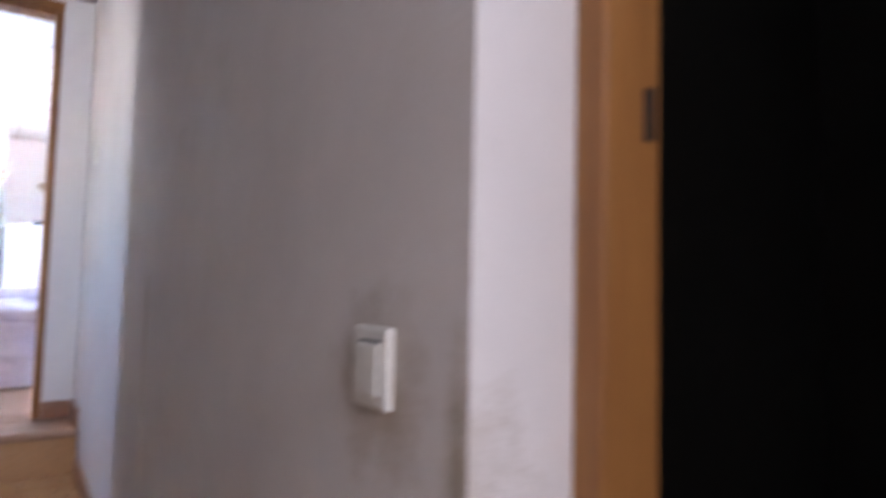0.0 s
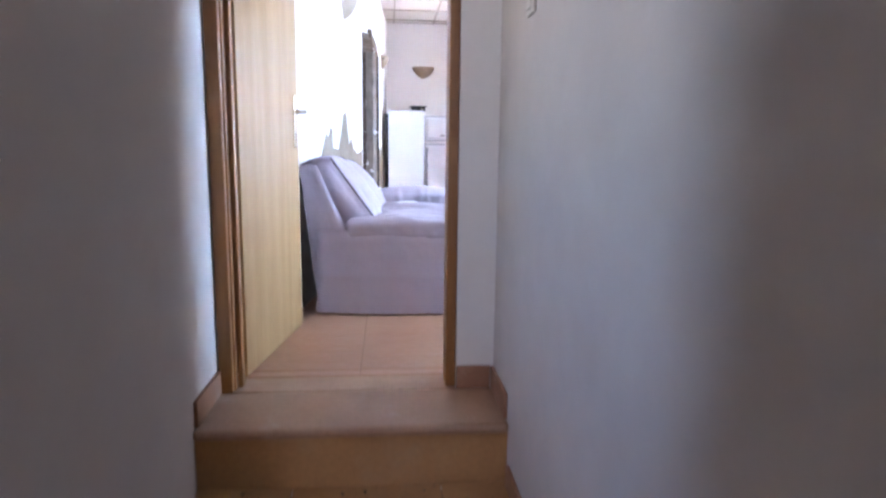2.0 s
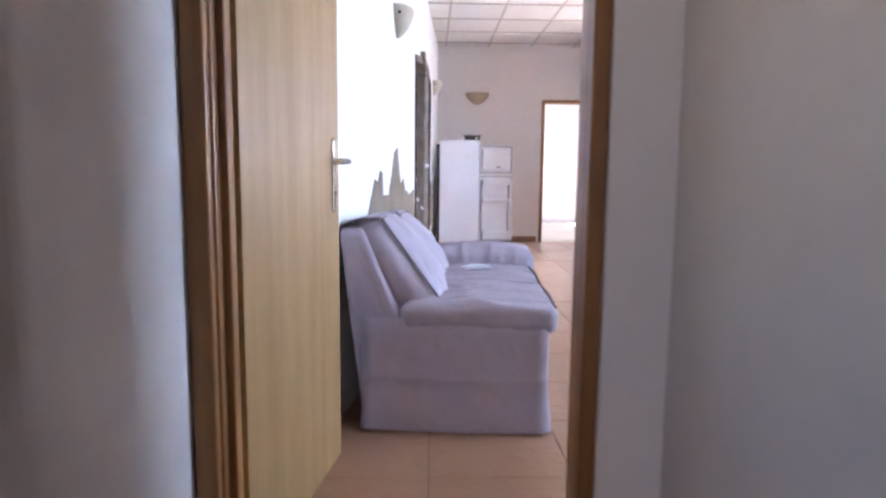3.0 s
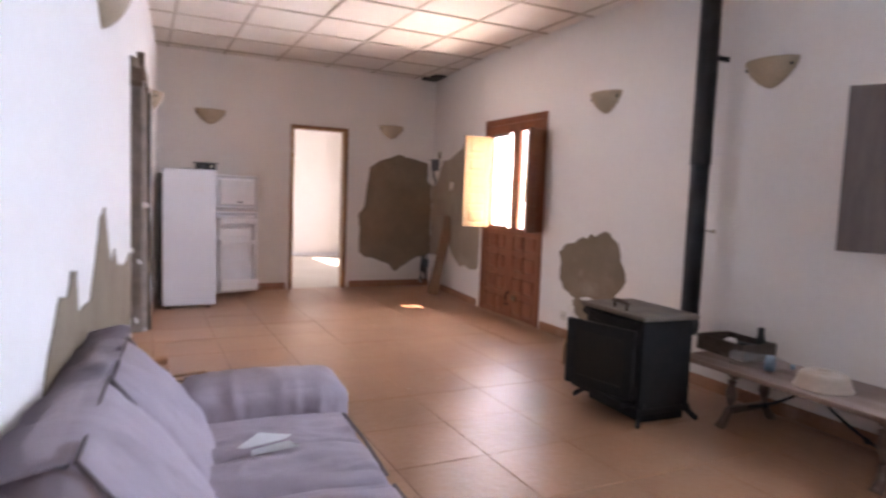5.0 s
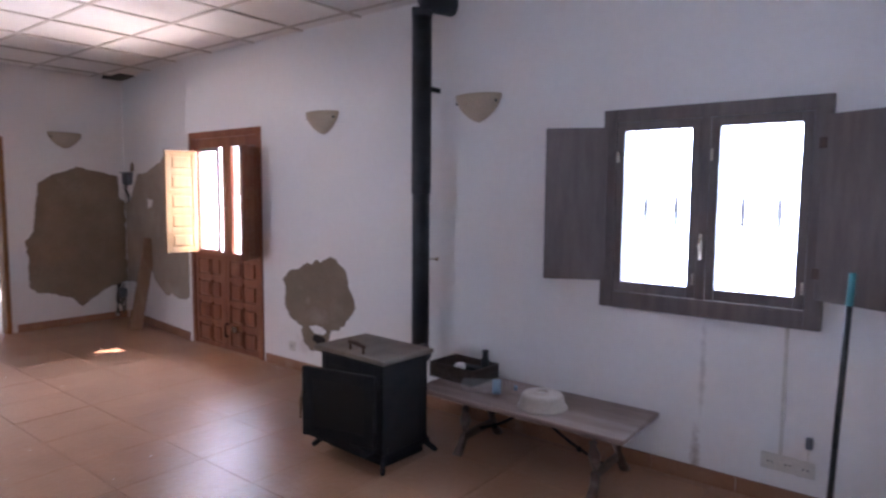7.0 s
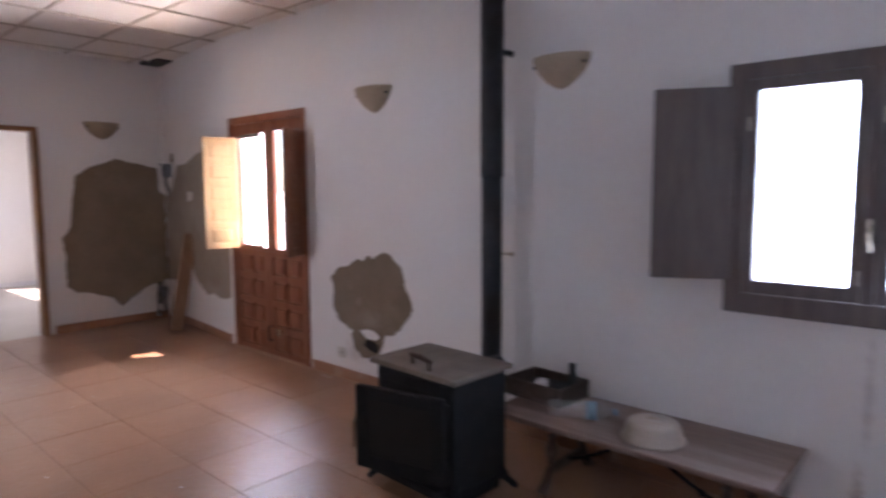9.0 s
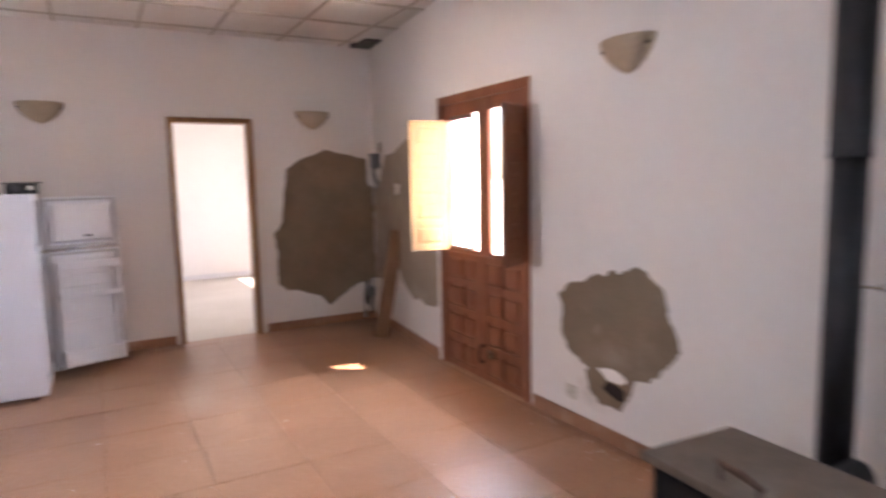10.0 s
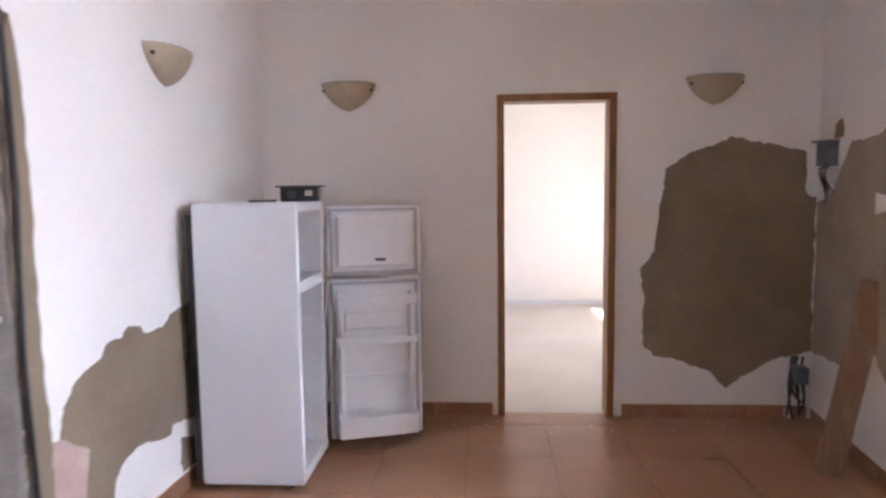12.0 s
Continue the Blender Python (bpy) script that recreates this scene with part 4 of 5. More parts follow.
far_window = tagged(new("window_2"), "window of the far room with a plain frame", "window", kind="structure")
part("window_frame", boxes((2.42, 2.48, 9.521, 9.58, 0.851, 1.999), (2.42, 2.48, 10.96, 11.019, 0.851, 1.999), (2.42, 2.48, 9.58, 10.96, 0.851, 0.91), (2.42, 2.48, 9.58, 10.96, 1.94, 1.999), (2.42, 2.48, 10.24, 10.30, 0.91, 1.94)), WINDOW_WOOD, far_window)


# ---------------------------------------------------------------- things: living room
def sofa():
    root = thing("sofa", (0, 0, 0), "two-seat sofa in a loose lavender-grey slipcover", "sofa")
    root.matrix_basis = pose(-1.87, 1.09, 0, 0, 0, -3.4) @ pose(1.87, -1.09, 0)

    # base with a hanging skirt
    bm = bmesh.new()
    cols, loop = 120, []
    x0, x1, y0, y1 = -1.87, -1.165, 1.09, 2.46
    per = 2 * (x1 - x0 + y1 - y0)
    for i in range(cols):
        s = per * i / cols
        if s < x1 - x0:
            p = (x0 + s, y0, 0, -1)
        elif s < x1 - x0 + y1 - y0:
            p = (x1, y0 + s - (x1 - x0), 1, 0)
        elif s < 2 * (x1 - x0) + y1 - y0:
            p = (x1 - (s - (x1 - x0) - (y1 - y0)), y1, 0, 1)
        else:
            p = (x0, y1 - (s - 2 * (x1 - x0) - (y1 - y0)), -1, 0)
        loop.append(p)
    heights = (0.012, 0.08, 0.15, 0.195, 0.205, 0.215, 0.30, 0.38, 0.44)
    rings = []
    for z in heights:
        ring = []
        for i, (x, y, nx, ny) in enumerate(loop):
            flare = 0.022 * max(0, 0.2 - z) / 0.2
            fold = 0.007 * noise.noise(Vector((x * 7, y * 7, 1.5))) * (1.6 if z < 0.2 else 0.6) + 0.003 * noise.noise(Vector((x * 25, y * 25, z * 8)))
            seam = 0.006 if abs(z - 0.205) < 0.004 else 0.0
            o = flare + fold + seam
            zz = z + (0.008 * noise.noise(Vector((x * 3, y * 3, 4.0))) if z < 0.05 else 0.0)
            ring.append(bm.verts.new((x + nx * o, y + ny * o, max(zz, 0.004))))
        rings.append(ring)
    for a, b in zip(rings, rings[1:]):
        for i in range(cols):
            j = (i + 1) % cols
            bm.faces.new((a[i], a[j], b[j], b[i]))
    bm.faces.new(rings[-1])
    part("base", bm, FABRIC, root, "slipcover base with a hanging skirt", True)
    # back frame, a wedge that thins towards its top
    bm = bmesh.new()
    soft_box(bm, (2.0, 1.33, 0.77), 0.05, 14, 0.0, 0.005, 3.0)
    for v in bm.verts:
        z = (v.co.z + 0.385) * (1 - 0.055 * (v.co.y + 0.66) / 1.3)
        k = (v.co.x + 1.0) / 2
        rear, front = -1.875 - 0.115 * z, -1.54 - 0.44 * z
        v.co = Vector((rear + (front - rear) * k, v.co.y + 1.775, z + 0.012))
    part("back_frame", bm, FABRIC, root, "slanting covered back", True)
    # flap of the cover over the back
    bm = bmesh.new()
    nx, ny = 10, 40
    grid = []
    for i in range(nx + 1):
        row = []
        for j in range(ny + 1):
            u, v = i / nx, j / ny
            y = 1.15 + 1.26 * v
            x = -1.980 + 0.165 * u + 0.012 * noise.noise(Vector((u * 3, y * 5, 9)))
            z = 0.772 + 0.045 * math.sin(math.pi * u * 0.62) + 0.012 * noise.noise(Vector((x * 12, y * 9, 2))) - 0.035 * (y - 1.15)
            if 1.44 < y < 1.50:
                z -= 0.018
            row.append(bm.verts.new((x, y, z)))
        grid.append(row)
    for i in range(nx):
        for j in range(ny):
            bm.faces.new((grid[i][j], grid[i + 1][j], grid[i + 1][j + 1], grid[i][j + 1]))
    bmesh.ops.solidify(bm, geom=bm.faces[:], thickness=0.010)
    part("cover_flap", bm, FABRIC, root, "loose flap of cloth over the back", True)
    # back cushions
    for y, lift, seed in ((1.42, 0.0, 11.0), (1.935, -0.025, 23.0)):
        bm = bmesh.new()
        soft_box(bm, (0.50, 0.54, 0.15), 0.072, 36, 0.058, 0.010, seed, 7.0)
        for v in bm.verts:
            n1 = noise.noise(Vector((v.co.x * 5 + seed, v.co.y * 8, 2.0)))
            rim = max(abs(v.co.x) / 0.25, abs(v.co.y) / 0.27)
            v.co.z -= 0.010 * math.exp(-(n1 / 0.08) ** 2) * max(0.0, rim - 0.45) * (1 if v.co.z > 0 else 0)
        o = part("back_cushion", bm, FABRIC, root, "", True)
        o.matrix_basis = pose(-1.752, y, 0.598 + lift, 0, 54, 0)
        bm = bmesh.new()
        edge = [(0.205 * math.copysign(1, math.cos(a)) * min(1, abs(math.cos(a)) * 1.45), 0.235 * math.copysign(1, math.sin(a)) * min(1, abs(math.sin(a)) * 1.45), 0.080) for a in (2 * math.pi * k / 40 for k in range(41))]
        tube(bm, edge, 0.0045, 6)
        part("piping", bm, SEAM, o)
    # seat cushions
    for y, w, seed in ((1.35, 0.53, 31.0), (1.895, 0.55, 47.0)):
        bm = bmesh.new()
        soft_box(bm, (0.60, w, 0.11), 0.042, 60, 0.022, 0.006, seed, 6.0)
        for v in bm.verts:
            if v.co.z > 0:
                q = Vector((v.co.x * 2.2 + seed, v.co.y * 9.0, 0.0))
                crease = abs(noise.noise(q)) + 0.5 * abs(noise.noise(q * 2.1))
                v.co.z += 0.034 * (0.30 - crease) * max(0.0, 1 - (abs(v.co.x) / 0.29) ** 4)
                n1 = noise.noise(Vector((v.co.x * 1.7 + seed * 2, v.co.y * 10.0, 5.0)))
                v.co.z -= 0.015 * math.exp(-(n1 / 0.075) ** 2) * (0.35 + max(0.0, v.co.x) / 0.35)
        o = part("seat_cushion", bm, FABRIC, root, "creased seat cushion", True)
        o.location = (-1.43, y, 0.445)
        bm = bmesh.new()
        tube(bm, [(0.285, -w / 2 + 0.03, 0.046), (0.292, 0, 0.048), (0.285, w / 2 - 0.03, 0.046)], 0.006, 6)
        part("piping", bm, SEAM, o)
    # far arm, a low padded roll
    bm = bmesh.new()
    soft_box(bm, (0.56, 0.29, 0.19), 0.060, 54, 0.024, 0.006, 61.0, 8.0)
    for v in bm.verts:
        q = Vector((v.co.x * 10.0, v.co.y * 2.0 + 4.0, v.co.z * 2))
        fold = 0.30 - abs(noise.noise(q * 1.2))
        n1 = noise.noise(Vector((v.co.x * 11.0 + 3.0, v.co.y * 3.0, v.co.z * 2.0)))
        low = max(0.0, 0.4 - v.co.z * 5) if v.co.y < 0 else 0.0
        v.co.y += 0.016 * math.exp(-(n1 / 0.09) ** 2) * low
        v.co.y -= 0.020 * fold * (1 if v.co.y < 0 else 0.2)
        v.co.z += 0.012 * fold * (1 if v.co.y < 0 else 0.4) - 0.04 * v.co.y - 0.10 * max(0.0, v.co.x - 0.2)
    o = part("armrest", bm, FABRIC, root, "padded roll armrest", True)
    o.location = (-1.388, 2.32, 0.492)
    bm = bmesh.new()
    tube(bm, [(-0.26, 0.095, 0.082), (-0.05, 0.10, 0.090), (0.24, 0.095, 0.082)], 0.005, 6)
    part("piping", bm, SEAM, o)


sofa()
for at, turn, pts in (((-1.395, 1.87, 0.534), 6, [(-0.08, -0.03), (0.0, 0.045), (0.08, -0.02), (0.05, -0.045), (-0.065, -0.045)]), ((-1.385, 1.795, 0.533), 4, [(-0.06, -0.025), (0.07, -0.03), (0.055, 0.02), (-0.05, 0.015)])):
    bm = bmesh.new()
    f = bm.faces.new([bm.verts.new((x, y, 0.004 * math.sin(20 * x))) for x, y in pts])
    bmesh.ops.solidify(bm, geom=[f], thickness=0.0015)
    o = tagged(part("paper_sheet", bm, PAPER), "torn white paper lying on the sofa seat", "paper", "papers on the sofa")
    o.matrix_basis = pose(*at, 0, 0, turn)


def stove():
    root = thing("wood_stove", (0.775, 2.612, 0.0), "black iron wood stove with dusty top and door ajar", "stove", turn=-3.0)
    root.scale = (0.955, 0.955, 1.06)
    # own axes: x into the room's wall, y along the front
    D, W = 0.43, 0.615
    part("body", boxes((0.03, D - 0.02, 0.035, W - 0.035, 0.060, 0.566), bevel=0.006), IRON, root)
    part("top", boxes((0.0, D, 0.0, W, 0.566, 0.592), bevel=0.007), DUSTY, root, "dusty grey-brown top plate")
    part("front_frame", boxes((0.018, 0.03, 0.05, 0.10, 0.13, 0.55), (0.018, 0.03, W - 0.10, W - 0.05, 0.13, 0.55), (0.018, 0.03, 0.10, W - 0.10, 0.50, 0.55), (0.018, 0.03, 0.10, W - 0.10, 0.13, 0.16), bevel=0.004), IRON, root)
    part("ash_lip", boxes((-0.075, 0.03, 0.06, W - 0.06, 0.10, 0.118), (-0.085, -0.07, 0.06, W - 0.06, 0.10, 0.135), bevel=0.005), IRON, root, "ash lip under the door")
    # added black box, fills the shaded space below the body
    part("pedestal", boxes((0.07, D - 0.03, 0.06, W - 0.05, 0.004, 0.058), bevel=0.006), IRON, root, "black box filling the shade under the body")
    part("base_rim", boxes((0.015, D - 0.01, 0.02, W - 0.02, 0.058, 0.090), bevel=0.008), IRON, root)
    door = part("door", boxes((-0.022, 0.0, 0.0, 0.50, 0.0, 0.375), bevel=0.006), IRON, root, "heavy iron door standing ajar")
    door.matrix_basis = pose(0.005, 0.055, 0.135, 0, 0, 15)
    part("door_frame", boxes((-0.034, -0.0225, 0.0, 0.07, 0.0, 0.375), (-0.034, -0.0225, 0.43, 0.50, 0.0, 0.375), (-0.034, -0.0225, 0.07, 0.43, 0.0, 0.06), (-0.034, -0.0225, 0.07, 0.43, 0.315, 0.375), bevel=0.004), IRON, door)
    part("door_glass", boxes((-0.026, -0.0225, 0.07, 0.43, 0.06, 0.315)), SOOT_GLASS, door, "sooty glass")
    bm = bmesh.new()
    tube(bm, [(-0.03, 0.48, 0.24), (-0.06, 0.48, 0.24), (-0.068, 0.482, 0.22), (-0.062, 0.492, 0.10)], [0.008, 0.008, 0.009, 0.007], 8)
    part("door_handle", bm, STEEL, door, "bare metal latch handle")
    for y in (0.03, 0.30):
        bm = bmesh.new()
        tube(bm, [(-0.01, -0.006, y), (-0.01, -0.006, y + 0.05)], 0.009, 8)
        part("hinge", bm, IRON, door)
    for x, y, sx, sy in ((0.06, 0.06, -1, -1), (0.06, W - 0.06, -1, 1), (D - 0.05, 0.06, 1, -1), (D - 0.05, W - 0.06, 1, 1)):
        bm = bmesh.new()
        pts = curve_points((x, y, 0.115), (x + 0.02 * sx, y + 0.02 * sy, 0.06), (x + 0.03 * sx, y + 0.03 * sy, 0.05), (x + 0.07 * sx, y + 0.07 * sy, 0.012), 8)
        tube(bm, pts, [0.032, 0.029, 0.025, 0.022, 0.019, 0.017, 0.016, 0.017, 0.012], 10)
        part("leg", bm, IRON, root, "curved splayed leg")
    bm = bmesh.new()
    a, b = (0.075, 0.36, 0.592), (0.045, 0.21, 0.592)
    for p in (a, b):
        tube(bm, [p, (p[0], p[1], 0.63)], [0.009, 0.007], 8)
    tube(bm, [(a[0] + 0.004, a[1] + 0.015, 0.631), ((a[0] + b[0]) / 2, (a[1] + b[1]) / 2, 0.636), (b[0] - 0.004, b[1] - 0.015, 0.631)], [0.009, 0.012, 0.009], 10)
    part("top_handle", bm, RUST, root, "small brown metal handle")
    bm = bmesh.new()
    tube(bm, [(D - 0.03, W / 2 - 0.02, 0.47), (0.70, W / 2 + 0.02, 0.47)], 0.058, 20)
    part("flue_outlet", bm, PIPE, root)


stove()


def flue():
    root = thing("stove_pipe", (1.585, 3.03, 0.0), "black flue pipe rising along the wall to the ceiling", "stove pipe")
    bm = bmesh.new()
    lathe(bm, [(0.0, 0.40), (0.058, 0.40), (0.058, 1.545), (0.0, 1.545)], 28)
    part("lower_pipe", bm, PIPE, root, "", True)
    bm = bmesh.new()
    lathe(bm, [(0.0, 1.52), (0.064, 1.52), (0.066, 1.53), (0.064, 1.54), (0.064, 2.70), (0.0, 2.70)], 28)
    part("upper_pipe", bm, PIPE, root, "", True)
    bm = bmesh.new()
    tube(bm, [(0, 0, 2.66), (0, 0, 2.70), (0.012, -0.012, 2.735), (0.05, -0.03, 2.755), (0.10, -0.05, 2.76), (0.21, -0.09, 2.76)], [0.068, 0.068, 0.067, 0.066, 0.066, 0.066], 24)
    part("elbow", bm, PIPE, root, "", True)
    bm = bmesh.new()
    tube(bm, [(0.03, -0.05, 1.09), (0.05, -0.085, 1.09), (0.052, -0.09, 1.09), (0.055, -0.105, 1.09)], [0.005, 0.005, 0.014, 0.014], 10)
    part("damper_knob", bm, STEEL, root, "small damper knob")
    part("clamp", boxes((0.0, 0.19, -0.008, 0.008, 2.2, 2.23)), PIPE, root)


flue()


def low_table():
    root = thing("low_table", (0, 0, 0), "low dark wooden table with turned legs and iron stretchers", "table")
    bm = boxes((1.205, 1.715, 1.452, 2.76, 0.329, 0.357), bevel=0.006)
    part("tabletop", bm, TABLE_TOP, root, "dusty worn top")
    for y in (1.638, 2.44):
        part("apron", boxes((1.30, 1.62, y, y + 0.035, 0.29, 0.329), bevel=0.004), TABLE_WOOD, root)
    for y, out in ((1.655, -0.06), (2.457, 0.0)):
        for x, sx in ((1.335, -1), (1.585, 1)):
            bm = bmesh.new()
            pts = curve_points((x, y, 0.30), (x + 0.05 * sx, y, 0.22), (x - 0.04 * sx, y + out * 0.5, 0.13), (x + 0.10 * sx, y + out * 0.6, 0.0), 14)
            tube(bm, pts, [0.026, 0.030, 0.026, 0.018, 0.022, 0.030, 0.033, 0.030, 0.022, 0.017, 0.021, 0.026, 0.025, 0.027, 0.030], 10)
            part("leg", bm, TABLE_WOOD, root, "turned curved leg", True)
        part("foot_rail", boxes((1.29, 1.64, y + out * 0.3 - 0.016, y + out * 0.3 + 0.016, 0.075, 0.115), bevel=0.006), TABLE_WOOD, root)
    for ya, yb in ((1.655, 2.09), (2.457, 2.10)):
        bm = bmesh.new()
        tube(bm, curve_points((1.46, ya, 0.10), (1.46, ya + (yb - ya) * 0.30, 0.135), (1.46, ya + (yb - ya) * 0.68, 0.20), (1.46, yb, 0.325), 14), 0.0085, 8)
        part("stretcher", bm, IRON, root, "bent wrought iron stretcher")
        bm = bmesh.new()
        bmesh.ops.create_icosphere(bm, subdivisions=2, radius=0.017)
        o = part("knot", bm, IRON, root)
        o.location = (1.46, ya + (yb - ya) * 0.32, 0.142)


low_table()


def basin():
    bm = bmesh.new()
    lathe(bm, [(0.0, 0.083), (0.03, 0.084), (0.033, 0.089), (0.04, 0.089), (0.043, 0.085), (0.098, 0.083), (0.112, 0.078), (0.122, 0.066), (0.137, 0.018), (0.147, 0.010), (0.149, 0.004), (0.146, 0.001), (0.138, 0.006), (0.118, 0.062), (0.095, 0.076), (0.0, 0.078)], 40)
    o = tagged(part("basin", bm, BASIN, smooth=True), "upturned cream basin on the low table", "basin")
    o.location = (1.385, 1.985, 0.357)
    o.scale = (0.93, 0.93, 1.0)


basin()


def bottle():
    root = thing("water_bottle", (1.318, 2.485, 0.357 + 0.043), "empty clear plastic bottle with blue label lying down", "bottle")
    root.matrix_basis = pose(1.318, 2.485, 0.357 + 0.043, 0, 90, -62)
    bm = bmesh.new()
    prof = [(0.0, 0.004), (0.03, 0.0), (0.040, 0.006), (0.042, 0.02)]
    for k in range(6):
        z = 0.03 + k * 0.022
        prof += [(0.0425, z), (0.039, z + 0.008), (0.0425, z + 0.016)]
    prof += [(0.042, 0.18), (0.042, 0.23), (0.036, 0.26), (0.022, 0.288), (0.0135, 0.30), (0.0135, 0.312)]
    lathe(bm, prof, 28)
    part("body", bm, PLASTIC_CLEAR, root, "", True)
    bm = bmesh.new()
    lathe(bm, [(0.0432, 0.185), (0.0434, 0.19), (0.0434, 0.225), (0.0432, 0.23)], 28)
    part("label", bm, BLUE, root, "blue and white paper label", True)
    bm = bmesh.new()
    lathe(bm, [(0.0, 0.326), (0.014, 0.326), (0.0155, 0.322), (0.0155, 0.309), (0.0, 0.309)], 16)
    part("cap", bm, BLUE, root, "blue screw cap")


bottle()


def crate():
    root = thing("wooden_box", (1.575, 2.655, 0.357), "open dark wooden box with odds and ends", "box", turn=-4.0)
    w, l, h, t = 0.26, 0.36, 0.095, 0.012
    part("bottom", boxes((-w / 2, w / 2, -l / 2, l / 2, 0.0, t)), CRATE_WOOD, root)
    for s in ((-w / 2, -w / 2 + t, -l / 2, l / 2, t, h), (w / 2 - t, w / 2, -l / 2, l / 2, t, h), (-w / 2 + t, w / 2 - t, -l / 2, -l / 2 + t, t, h), (-w / 2 + t, w / 2 - t, l / 2 - t, l / 2, t, h)):
        part("side", boxes(s, bevel=0.002), CRATE_WOOD, root)


crate()
bm = boxes((-0.045, 0.045, -0.03, 0.03, 0.0, 0.085), bevel=0.014)
tagged(part("rag", bm, PAPER, smooth=True), "crumpled pale rag in the wooden box", "rag").matrix_basis = pose(1.52, 2.65, 0.37, 0, 0, 20)
bm = bmesh.new()
lathe(bm, [(0.0, 0.0), (0.024, 0.0), (0.026, 0.01), (0.026, 0.10), (0.018, 0.125), (0.017, 0.15), (0.021, 0.155), (0.021, 0.165), (0.0, 0.165)], 18)
tagged(part("jar", bm, BLACK, smooth=True), "small dark jar standing in the wooden box", "jar").matrix_basis = pose(1.645, 2.54, 0.3695, 0, 0, 0)
bm = boxes((-0.04, 0.04, -0.10, 0.10, 0.0, 0.06), bevel=0.008)
tagged(part("tool_case", bm, IRON), "dark tool case lying in the wooden box", "case").matrix_basis = pose(1.60, 2.64, 0.3695, 0, 0, 8)


def sconce(x, y, turn, z=1.985, first=[]):
    """A half bowl against a wall; its own y points out of the wall."""
    m = pose(x, y, z, 0, 0, turn)
    if first:
        return copy_thing(first[0], m)
    root = thing("wall_sconce", (x, y, z), "half-bowl cream plaster wall light, unlit", "wall light", "wall lights of the room", turn)
    bm = bmesh.new()
    outer = [(0.160 * (1 - (1 - k / 12) ** 1.7) ** 0.72, 0.165 * k / 12) for k in range(13)]
    inner_ = [(max(r - 0.008, 0.0), z) for r, z in outer[::-1]]
    lathe(bm, [(max(r, 0.0005), z) for r, z in outer] + [(0.158, 0.169)] + [(max(r, 0.0005), z + 0.006) for r, z in inner_], 26, 0, 180)
    bmesh.ops.scale(bm, vec=(1.09, 0.68, 1.03), verts=bm.verts[:])
    bmesh.ops.recalc_face_normals(bm, faces=bm.faces[:])
    part("bowl", bm, CERAMIC, root, "", True)
    part("wall_plate", boxes((-0.05, 0.05, 0.0005, 0.014, 0.07, 0.15), bevel=0.003), WHITE_PLASTIC, root)
    bm = bmesh.new()
    tube(bm, [(0.0, 0.014, 0.12), (0.0, 0.06, 0.12)], 0.018, 12)
    part("lamp_holder", bm, WHITE_PLASTIC, root)
    for side in (-1, 1):
        bm = bmesh.new()
        bmesh.ops.create_icosphere(bm, subdivisions=2, radius=0.011)
        part("screw_hole", bm, BLACK, root, "dark side screw hole").location = (0.151 * side, 0.036, 0.128)
    first.append(root)
    return root


sconce(-0.945, 8.0, 180, 1.995)
sconce(1.341, 8.0, 180, 1.99)
sconce(1.785, 4.21, 90)
sconce(1.785, 2.71, 90)
sconce(west_x(6.91), 6.91, -93.5)
sconce(west_x(2.84), 2.84, -93.5, 1.83)


